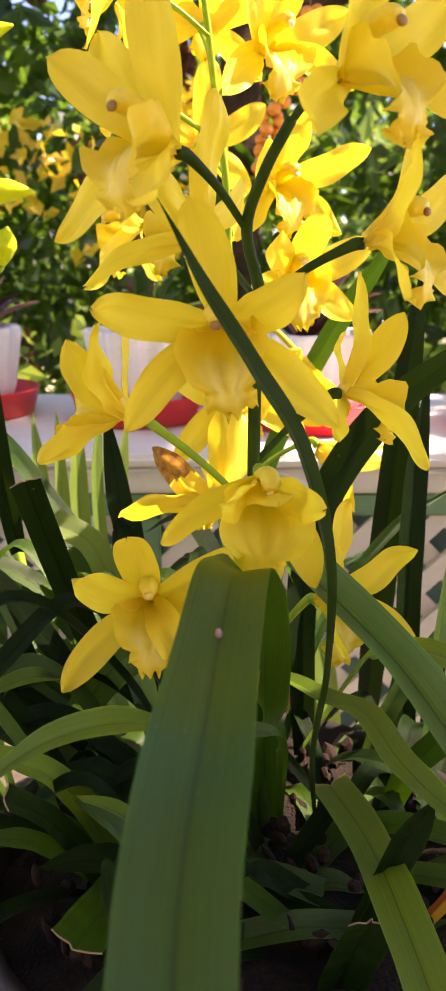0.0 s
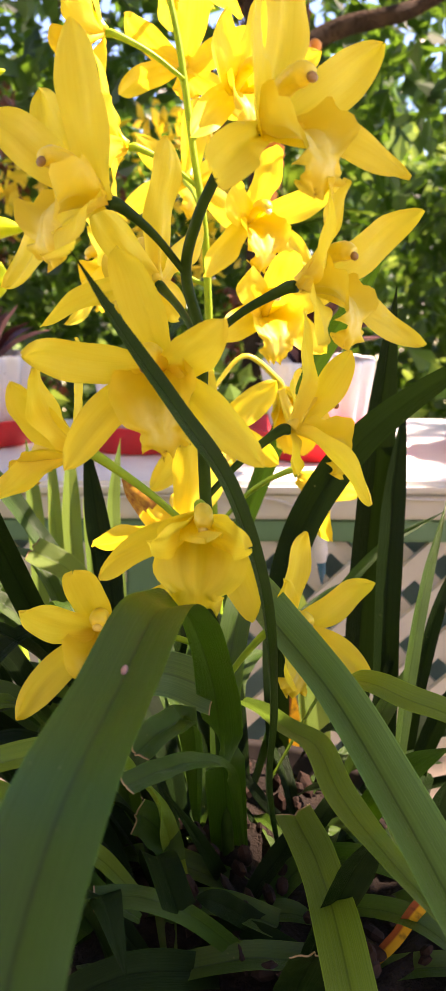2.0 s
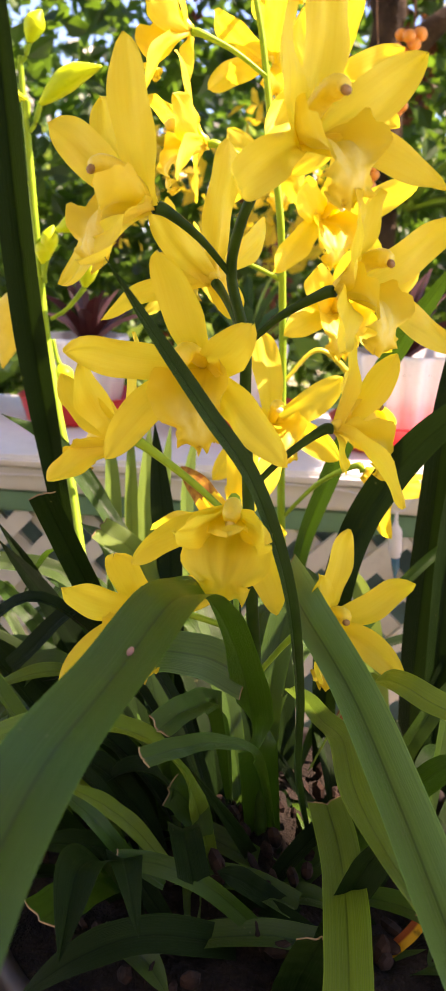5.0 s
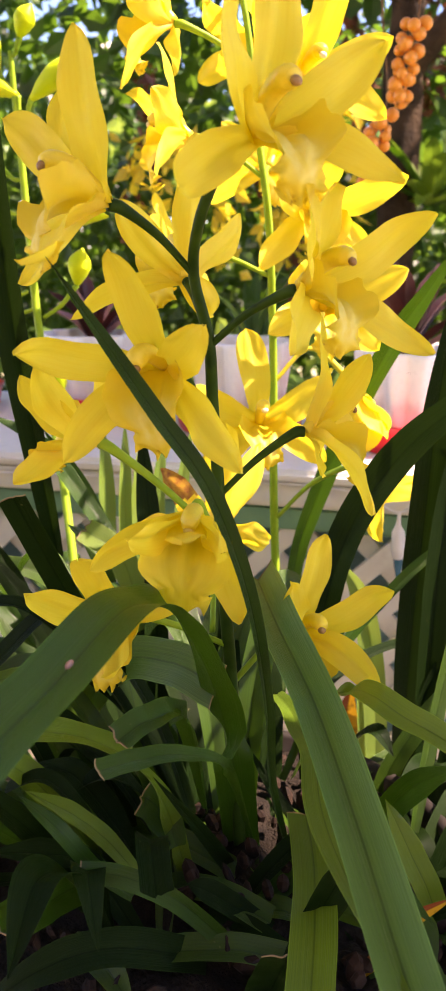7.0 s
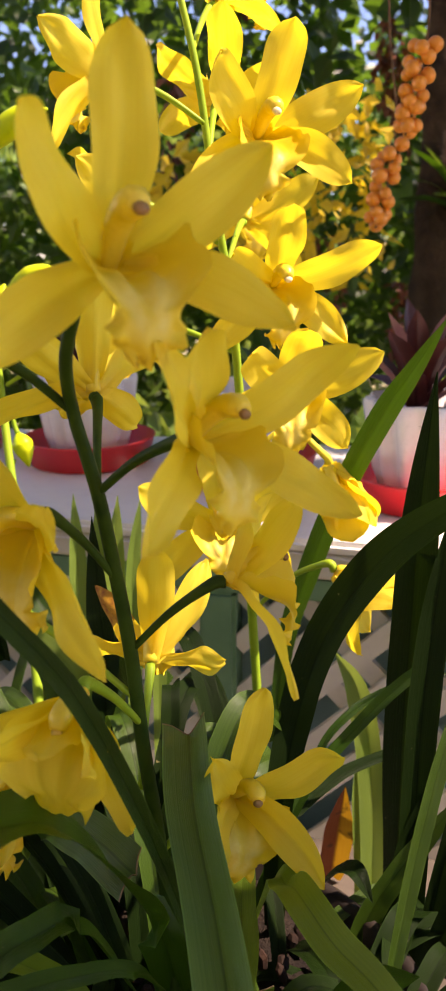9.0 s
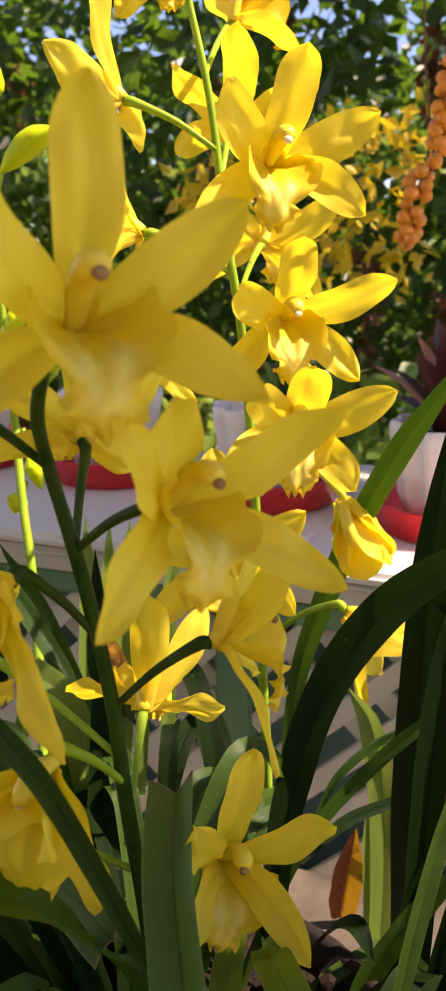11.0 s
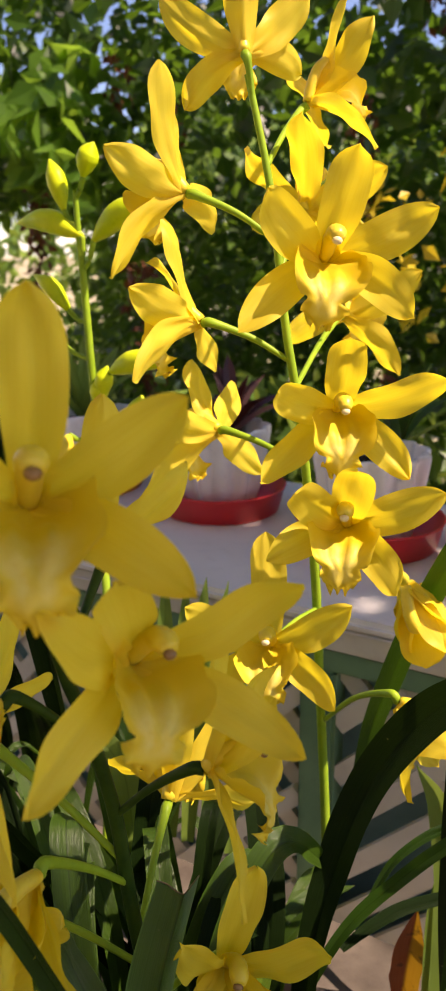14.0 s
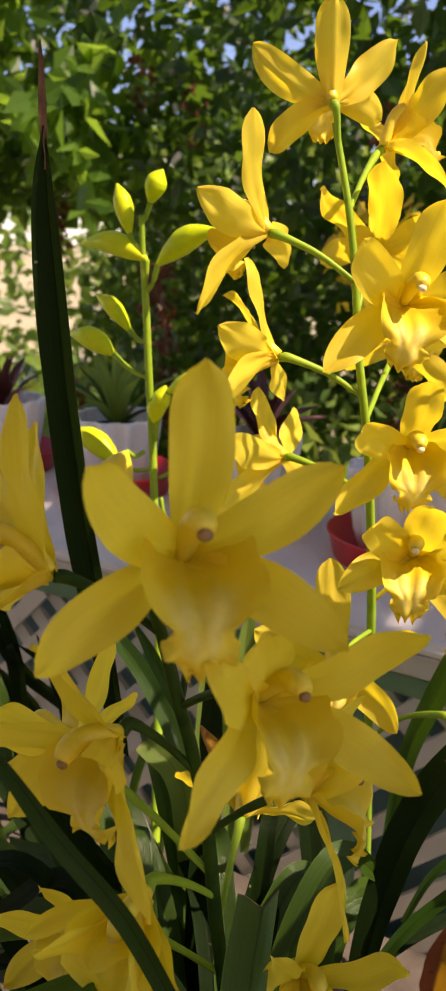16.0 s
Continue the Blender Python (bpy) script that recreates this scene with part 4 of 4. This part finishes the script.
leaf([(0.1060, 0.4250, 0.7670), (0.1050, 0.4400, 0.8470), (0.1050, 0.4500, 0.9300), (0.1080, 0.4600, 0.9880), (0.1130, 0.4650, 1.0370)], 0.015, (0.2, -1, 0.1), SHADED_BLADE)
leaf([(0.1080, 0.4200, 0.7730), (0.1170, 0.4300, 0.8510), (0.1290, 0.4400, 0.9130), (0.1420, 0.4500, 0.9520)], 0.009, (0.1, -1, 0.3), SHADED_BLADE)
leaf([(0.1070, 0.4100, 0.7760), (0.1190, 0.4150, 0.8360), (0.1330, 0.4200, 0.8740), (0.1500, 0.4200, 0.9010)], 0.011, (0, -0.8, 0.6), SHADED_BLADE)
leaf([(0.0820, 0.4200, 0.7650), (0.0910, 0.4300, 0.8220), (0.1010, 0.4400, 0.8680), (0.1130, 0.4500, 0.9070)], 0.008, (0.1, -1, 0.3), SHADED_BLADE)


def fan_leaves(count, seed):
    # long straight leaves that spread out and up over the clump's shaded side
    rng = random.Random(seed)
    for i in range(count):
        q = i / (count - 1)
        b = Vector((-0.015 - 0.035 * rng.random(), 0.345 + 0.075 * rng.random(), 0.835))
        e = radians(62 - 48 * q + rng.uniform(-5, 5))
        d = Vector((-math.cos(e), rng.uniform(-0.15, 0.30), math.sin(e))).normalized()
        r = rng.uniform(0.13, 0.19)
        sag = Vector((0, 0, rng.uniform(0.008, 0.03)))
        leaf([b, b + 0.35 * r * d + 0.5 * sag, b + 0.7 * r * d + 0.3 * sag, b + r * d - sag], rng.uniform(0.009, 0.013), (0.45, -0.75, 0.6),
             (MID_BLADE, BLADE, SHADED_BLADE)[i % 3], rng.uniform(0.3, 0.5), rng.choice(("point", "point", "cut")), n=30)


fan_leaves(15, 5)


def fill_leaves(count, seed):
    # thick of the clump: older leaves arching low on all sides, mostly shade-coloured
    rng = random.Random(seed)
    for i in range(count):
        a = rng.uniform(0, 2 * math.pi)
        r0 = rng.uniform(0.0, 0.085)
        b = Vector((0.01 + r0 * math.cos(a), 0.345 + r0 * math.sin(a), 0.832))
        a2 = a + rng.uniform(-0.7, 0.7)
        out = Vector((math.cos(a2), math.sin(a2), 0))
        if out.y < -0.3 and b.x > -0.005:
            continue
        if out.x > 0.25 and out.y > -0.15:
            continue
        if out.y < -0.35:
            high, reach = rng.uniform(0.03, 0.07), rng.uniform(0.03, 0.08)
        elif out.y > 0.2:
            high, reach = rng.uniform(0.05, 0.13), rng.uniform(0.06, 0.12)
        else:
            high, reach = rng.uniform(0.05, 0.15), rng.uniform(0.08, 0.18)
        if b.x + 0.62 * reach * out.x > 0.062:
            continue
        up = Vector((0, 0, high))
        side = Vector((-out.y, out.x, 0)) * rng.uniform(-0.03, 0.03)
        pts = [b, b + 0.25 * reach * out + 0.62 * up, b + 0.62 * reach * out + up + 0.4 * side, b + reach * out + rng.uniform(0.55, 0.95) * up + side]
        leaf(pts, rng.uniform(0.009, 0.017), (-0.5 * out.x, -0.5 * out.y - 0.25, 1), rng.choice((SHADED_BLADE, SHADED_BLADE, SHADED_BLADE, MID_BLADE)), rng.uniform(0.25, 0.5),
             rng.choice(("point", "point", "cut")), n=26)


fill_leaves(80, 21)


def low_leaves(count, seed, x0, x1, y0, y1, z0, z1, high, kinds=(SHADED_BLADE, MID_BLADE, MID_BLADE)):
    # old leaves low over soil and pot rim, some in the shade colour
    rng = random.Random(seed)
    for i in range(count):
        b = Vector((rng.uniform(x0, x1), rng.uniform(y0, y1), rng.uniform(z0, z1)))
        a = rng.uniform(0, 2 * math.pi)
        out = Vector((math.cos(a), math.sin(a), 0))
        r, up = rng.uniform(0.04, 0.09), Vector((0, 0, rng.uniform(0.4, 1.0) * high))
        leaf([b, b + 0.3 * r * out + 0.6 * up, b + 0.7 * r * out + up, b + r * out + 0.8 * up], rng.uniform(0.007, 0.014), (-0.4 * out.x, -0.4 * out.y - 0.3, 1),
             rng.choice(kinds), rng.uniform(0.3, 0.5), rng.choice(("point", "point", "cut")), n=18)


for i in range(12):
    x = -0.20 - 0.013 * i
    leaf([(x, 0.50 + 0.02 * (i % 4), 0.745), (x - 0.004, 0.505 + 0.02 * (i % 4), 0.84), (x + 0.012 * ((i % 3) - 1), 0.50, 0.93), (x + 0.03 * ((i % 3) - 1), 0.48, 0.96 + 0.012 * (i % 5))], 0.013, (0.3, -1, 0.1), SHADED_BLADE, n=24)
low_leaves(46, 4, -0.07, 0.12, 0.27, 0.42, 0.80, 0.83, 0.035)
low_leaves(16, 9, 0.03, 0.14, 0.34, 0.47, 0.80, 0.83, 0.05, (SHADED_BLADE,))
low_leaves(44, 6, -0.36, -0.10, 0.33, 0.57, 0.742, 0.80, 0.13)


# ---- the orchid's own pot ----
def lathe(profile, sides, flute=0.0, flutes=12):
    """A turned body round z from (radius, height) steps; flute: how deep its sides are waved."""
    verts, faces = [], []
    for r, z, k in profile:
        for q in range(sides):
            a = 2 * math.pi * q / sides
            rr = r * (1 + k * flute * math.cos(flutes * a))
            verts.append(Vector((rr * math.cos(a), rr * math.sin(a), z)))
    for i in range(len(profile) - 1):
        for q in range(sides):
            b = (q + 1) % sides
            faces.append((i * sides + q, i * sides + b, (i + 1) * sides + b, (i + 1) * sides + q))
    faces.append(tuple(reversed(range(sides))))
    faces.append(tuple(range((len(profile) - 1) * sides, len(profile) * sides)))
    return verts, faces


def at(v, p):
    return [q + Vector(p) for q in v]


bench = tagged(new("plant_bench"), "weathered grey-brown wooden bench carrying the orchid pot", "bench")
for i in range(5):
    block("plank", (-0.9, 0.100 + 0.1005 * i, 0.715), (0.9, 0.196 + 0.1005 * i, 0.74), BENCH, bench, "", 0.004)
for x in (-0.82, 0.78):
    block("batten", (x - 0.01, 0.11, 0.670), (x + 0.05, 0.59, 0.7145), BENCH, bench, "", 0.003)
    for y in (0.115, 0.535):
        block("leg", (x, y, 0.0), (x + 0.04, y + 0.05, 0.6695), BENCH, bench, "", 0.003)
POT = Vector((0.01, 0.335, 0.742))
orchid_pot = tagged(new("orchid_pot"), "dark plastic pot of bark soil holding the orchid", "plant pot")
v, f = lathe([(0.086, 0.0, 0), (0.096, 0.004, 0), (0.116, 0.077, 0), (0.122, 0.079, 0), (0.123, 0.091, 0), (0.119, 0.094, 0), (0.115, 0.091, 0), (0.111, 0.070, 0)], 64)
put("pot_body", mesh_of("pot_body", at(v, POT), f, POT_PLASTIC), orchid_pot)
sv, sf = [], []
for i in range(23):
    for j in range(40):
        r, a = 0.1135 * i / 22, 2 * math.pi * j / 40
        p = Vector((r * math.cos(a), r * math.sin(a), 0.082))
        p.z += 0.010 * noise.noise(p * 40) + 0.007 * noise.noise(p * 110) + 0.02 * (1 - i / 22)
        sv.append(POT + p)
for i in range(22):
    for j in range(40):
        k = (j + 1) % 40
        sf.append((i * 40 + j, i * 40 + k, i * 40 + 40 + k, i * 40 + 40 + j))
put("soil", mesh_of("soil", sv, sf, SOIL), orchid_pot, "dark chunky bark soil")
chips = []
rng = random.Random(5)
for i in range(140):
    a, r = rng.uniform(0, 6.28), 0.106 * rng.random() ** 0.5
    c = POT + Vector((r * math.cos(a), r * math.sin(a), 0.092 + 0.02 * (1 - r / 0.106)))
    turn = Euler((rng.uniform(0, 3), rng.uniform(0, 3), rng.uniform(0, 3))).to_matrix()
    chips.append(blob(c, (rng.uniform(0.003, 0.009), rng.uniform(0.002, 0.005), rng.uniform(0.0015, 0.004)), turn, 4, 6))
cv, cf = joined(*chips)
tagged(put("bark_mulch", mesh_of("bark_mulch", cv, cf, MULCH, smooth=False)), "brown bark pieces on the soil", "bark", kind="stuff")

# ---- pots on the ledge ----
pot_group = "white fluted pots on the ledge"


def fluted_pot(p, turn=0.0, k=1.0, label="white glossy fluted pot standing in a red saucer"):
    ob = tagged(new("plant_pot"), label, "plant pot", pot_group)
    ob.matrix_basis = pose(*p, 0, 0, turn) @ Matrix.Diagonal((k, k, 0.96, 1))
    v, f = lathe([(0.026, 0.0, 0.3), (0.034, 0.004, 0.8), (0.040, 0.025, 1), (0.0475, 0.078, 1), (0.0485, 0.083, 0.7), (0.047, 0.085, 0.7), (0.0445, 0.083, 0.8), (0.042, 0.062, 0.8)], 96, 0.085, 12)
    put("pot_body", mesh_of("pot_body", v, f, WHITE_POT), ob)
    v, f = lathe([(0.001, 0.070, 0), (0.02, 0.073, 0), (0.043, 0.068, 0)], 24)
    put("soil", mesh_of("soil", v, f[:-2], SOIL), ob, "dark soil")
    return ob


def saucer(p, k=1.0):
    ob = tagged(new("saucer"), "round red plastic saucer under a white pot", "saucer", "red saucers on the ledge")
    ob.matrix_basis = pose(*p) @ Matrix.Diagonal((1.34 * k, 1.34 * k, 1.45, 1))
    v, f = lathe([(0.038, 0.0, 0), (0.044, 0.001, 0), (0.0485, 0.017, 0), (0.0495, 0.018, 0), (0.0478, 0.0185, 0), (0.0430, 0.004, 0), (0.001, 0.0035, 0)], 64)
    put("dish", mesh_of("dish", v, f, RED), ob)
    return ob


for x, y, turn, k in ((0.084, 0.782, 10, 1.04), (-0.080, 0.812, 33, 1.0), (-0.248, 0.838, 4, 1.0), (-0.420, 0.842, 21, 1.0), (-0.590, 0.842, 15, 1.0), (0.275, 0.785, 40, 1.0)):
    saucer((x, y, LEDGE), k)
    fluted_pot((x, y, LEDGE + 0.0045), turn, k)


def rosette(p, blades, reach, wide, material, heart, label, category, seed, lift=(25, 80)):
    """A bromeliad: stiff channelled leaves round a heart."""
    rng = random.Random(seed)
    ob = tagged(new("bromeliad"), label, category)
    for i in range(blades):
        a = i * 2.399 + rng.uniform(-0.2, 0.2)
        e = radians(lift[0] + (lift[1] - lift[0]) * i / blades + rng.uniform(-8, 8))
        r = reach * rng.uniform(0.75, 1.1)
        out = Vector((math.cos(a), math.sin(a), 0))
        tip = Vector(p) + r * (math.cos(e) * out + math.sin(e) * Vector((0, 0, 1)))
        mid = Vector(p) + 0.5 * r * (math.cos(e) * out + math.sin(e) * Vector((0, 0, 1))) + Vector((0, 0, 0.10 * r))
        leaf([Vector(p), mid, tip], wide * rng.uniform(0.8, 1.1), (-math.sin(e) * out.x, -math.sin(e) * out.y, math.cos(e)),
             material if i % 4 else heart, 0.5, "point", 1.0, parent=ob, n=14)
    return ob


rosette((0.074, 0.785, LEDGE + 0.072), 17, 0.088, 0.018, MAROON, ROSE, "dark maroon bromeliad with a rosy heart in a white pot", "bromeliad", 3)
rosette((-0.250, 0.868, LEDGE + 0.070), 15, 0.075, 0.017, MAROON, ROSE, "dark maroon bromeliad in a white fluted pot", "bromeliad", 5)
rosette((-0.590, 0.842, LEDGE + 0.070), 14, 0.085, 0.013, MAROON, ROSE, "dark maroon bromeliad growing upright in a pot", "bromeliad", 8)
rosette((-0.420, 0.842, LEDGE + 0.070), 16, 0.10, 0.013, LIT_PALE_BLADE, BLADE, "green and cream striped bromeliad in a pot", "bromeliad", 9)
rosette((-0.080, 0.872, LEDGE + 0.070), 9, 0.09, 0.014, BLADE, LIT_PALE_BLADE, "small green strap-leaved plant in a pot", "plant", 12)

# an epiphyte on the vine's trunk
rosette((0.087, 1.600, 1.188), 18, 0.16, 0.026, FRESH_BLADE, BLADE, "green epiphyte with spreading pointed leaves on the trunk", "bromeliad", 17, (-10, 60))

# ---- garden behind ----
def leaf_cloud(name, boxes, count, size, material, label, category, seed, droop=0.3, gap=-0.10, coarse=2.2, clear=()):
    """Very many single leaves in one object: each a pointed, folded blade of six corners."""
    rng = np.random.default_rng(seed)
    verts, faces = [], []
    total = sum(b[6] for b in boxes)
    for x0, x1, y0, y1, z0, z1, share in boxes:
        k = int(count * share / total)
        centers = rng.uniform((x0, y0, z0), (x1, y1, z1), (k, 3))
        for c in centers:
            if clear and any((c[0] - x - slope * (c[1] - 1.7)) ** 2 / w ** 2 + (c[2] - z) ** 2 / h ** 2 < 1 for x, slope, z, w, h in clear):
                continue
            if noise.noise(Vector(c) * coarse) + 0.35 * noise.noise(Vector(c) * 6) < gap:
                continue
            s = size * rng.uniform(0.6, 1.3)
            d = Vector(rng.normal(size=3)).normalized()
            d.z -= droop
            d.normalize()
            w = d.cross(Vector(rng.normal(size=3))).normalized()
            nrm = d.cross(w)
            c = Vector(c)
            q = len(verts)
            verts += [c, c + d * s * 0.45 + w * s * 0.30 + nrm * s * 0.08, c + d * s, c + d * s * 0.45 - w * s * 0.30 + nrm * s * 0.08, c + d * s * 0.5]
            faces += [(q, q + 1, q + 4), (q + 1, q + 2, q + 4), (q, q + 4, q + 3), (q + 4, q + 2, q + 3)]
    ob = put(name, mesh_of(name, verts, faces, material, smooth=False))
    return tagged(ob, label, category, kind="stuff")


leaf_cloud("hedge_leaves", [(-1.75, 1.8, 1.9, 2.9, -0.2, 1.30, 1.0)], 51000, 0.050, VINE, "dense climbing vine leaves, dark in shade-like clumps", "hedge", 2, gap=-0.36, clear=((0.25, 0.11, 1.10, 0.09, 0.13), (-1.38, -0.95, 1.12, 0.30, 0.34)))
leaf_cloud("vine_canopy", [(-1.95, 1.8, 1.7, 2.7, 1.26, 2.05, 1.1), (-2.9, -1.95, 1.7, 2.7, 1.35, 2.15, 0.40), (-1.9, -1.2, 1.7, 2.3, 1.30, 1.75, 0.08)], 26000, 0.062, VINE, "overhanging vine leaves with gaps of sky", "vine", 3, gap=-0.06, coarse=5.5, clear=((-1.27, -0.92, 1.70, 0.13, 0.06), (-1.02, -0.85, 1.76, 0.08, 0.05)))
leaf_cloud("fresh_vine", [(-2.3, -1.04, 1.55, 1.75, 1.25, 2.0, 1.0)], 3600, 0.080, LIT_VINE, "vine leaves at the hedge end, coloured as if backlit", "vine", 19, gap=-0.03, coarse=3.0, clear=((-1.38, -0.95, 1.20, 0.20, 0.22), (-1.27, -0.92, 1.62, 0.13, 0.06)))
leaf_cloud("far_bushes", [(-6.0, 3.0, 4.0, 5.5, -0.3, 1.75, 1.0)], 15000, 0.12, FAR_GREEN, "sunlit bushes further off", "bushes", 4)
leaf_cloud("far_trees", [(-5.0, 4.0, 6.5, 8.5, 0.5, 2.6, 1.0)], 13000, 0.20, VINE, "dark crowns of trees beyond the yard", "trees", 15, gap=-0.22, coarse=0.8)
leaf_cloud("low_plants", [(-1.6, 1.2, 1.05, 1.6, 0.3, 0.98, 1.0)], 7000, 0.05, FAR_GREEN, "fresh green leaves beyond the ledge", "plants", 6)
leaf_cloud("yellow_blooms", [(-0.34, -0.17, 1.18, 1.28, 1.07, 1.27, 1.0), (-0.152, -0.011, 1.26, 1.34, 1.095, 1.343, 1.1)], 400, 0.028, YELLOW_LEAF, "yellow blooms among the vine", "blooms", 7)
rng = random.Random(33)
spots = [(rng.uniform(-2.0, 1.2), rng.uniform(1.72, 1.86), rng.uniform(0.9, 2.3), rng.uniform(0.10, 0.24)) for i in range(46)]
leaf_cloud("rust_clusters", [(x - 0.025, x + 0.025, y - 0.02, y + 0.02, z - h, z, h) for x, y, z, h in spots], 3600, 0.024, RUST_LEAF, "dry rust-brown hanging seed clusters in the vine", "seed clusters", 11, 1.0, gap=-2.0)
# Unseen leaves overhead, added to shade the ledge; the cleared gap passes sun.
leaf_cloud("pergola_vine", [(0.2, 2.6, 0.86, 2.2, 2.25, 2.5, 1.0), (0.30, 1.02, 0.875, 1.20, 2.25, 2.5, 0.17)], 10000, 0.08, VINE, "unseen vine leaves added to dapple the ledge with shade", "vine", 14, gap=-0.06, clear=((1.17, 0.0, 2.375, 0.15, 0.6),))

def bark_limb(pts, radii):
    v, f = tube(pts, radii, 60, 14)
    v = [p + 0.014 * Vector((noise.noise(p * 9), noise.noise(p * 9 + Vector((5, 0, 0))), 0)) + 0.004 * Vector((noise.noise(p * 40), noise.noise(p * 40 + Vector((7, 0, 0))), 0)) for p in v]
    return mesh_of("limb", v, f, BARK)


climber = tagged(new("vine_trunk"), "dark rough trunk of the climbing vine with a long branch", "trunk")
put("trunk", bark_limb([(0.05, 1.66, -0.25), (0.03, 1.67, 0.6), (0.036, 1.64, 1.25), (0.03, 1.66, 1.7), (0.10, 1.7, 2.3)], [0.055, 0.045, 0.036, 0.034, 0.03]), climber)
put("branch", bark_limb([(0.03, 1.65, 1.58), (-0.2, 1.68, 1.64), (-0.6, 1.72, 1.66), (-1.2, 1.76, 1.75)], [0.03, 0.025, 0.02, 0.015]), climber)
put("branch", bark_limb([(0.035, 1.65, 1.40), (0.14, 1.62, 1.50), (0.30, 1.64, 1.55), (0.55, 1.70, 1.70)], [0.022, 0.018, 0.014, 0.010]), climber)

put("branch", bark_limb([(0.03, 1.65, 1.60), (0.045, 1.30, 1.65), (0.052, 0.98, 1.61), (0.060, 0.74, 1.565)], [0.018, 0.014, 0.010, 0.006]), climber)


def berry_cluster(top, length, count, seed, label):
    rng = random.Random(seed)
    ob = tagged(new("berry_cluster"), label, "berries")
    end = Vector(top) - Vector((0.01, 0, length))
    v, f = tube([Vector((top[0] + 0.004, top[1], 1.562)), Vector(top) + Vector((-0.006, 0, 0.12)), Vector(top) + Vector((0.003, 0, 0.02)), Vector(top) - Vector((0.002, 0, length / 2)), end], [0.0009, 0.0008, 0.0007], 40, 6)
    put("stalk", mesh_of("stalk", v, f, BROWN), ob)
    bv, bf = blob((0, 0, 0), (0.0056, 0.0056, 0.0054), rings=8, sides=12)
    me = mesh_of("berry", bv, bf, BERRY)
    for i in range(count):
        s = (i + 0.5) / count
        c = Vector(top) + (end - Vector(top)) * s
        a = i * 2.4
        r = 0.0084 * (1 - 0.35 * s)
        put("berry", me, ob, m=Matrix.Translation(c + Vector((r * math.cos(a), r * math.sin(a), rng.uniform(-0.003, 0.003)))) @ Matrix.Scale(rng.uniform(0.85, 1.1), 4))
    return ob


berry_cluster((0.067, 0.76, 1.288), 0.062, 25, 1, "hanging bunch of round orange berries")
berry_cluster((0.044, 0.79, 1.222), 0.060, 20, 2, "narrow hanging bunch of orange berries")


# ---- string light on the ledge's front ----
light_string = tagged(new("string_light"), "white cable with a small blue glass bulb hanging from the ledge", "string light")
v, f = tube([(-0.30, 0.6610, 0.925), (-0.05, 0.6600, 0.932), (0.04, 0.6600, 0.930), (0.081, 0.6595, 0.915), (0.10, 0.6600, 0.934), (0.16, 0.6600, 0.930), (0.40, 0.6610, 0.924)], [0.0011, 0.0011], 60, 6)
put("cable", mesh_of("cable", v, f, CABLE), light_string)
v, f = tube([(0.081, 0.6595, 0.915), (0.0805, 0.658, 0.906), (0.0810, 0.657, 0.899), (0.0815, 0.656, 0.885), (0.082, 0.656, 0.878)], [0.0012, 0.0020, 0.0052, 0.0056, 0.0040], 24, 10)
put("socket", mesh_of("socket", v, f, CABLE), light_string, "white plastic bulb socket")
v, f = tube([(0.082, 0.656, 0.878), (0.0825, 0.656, 0.871), (0.083, 0.656, 0.859)], [0.0036, 0.0034, 0.0010], 14, 10)
put("bulb", mesh_of("bulb", v, f, BLUE_GLASS), light_string, "small blue glass bulb")
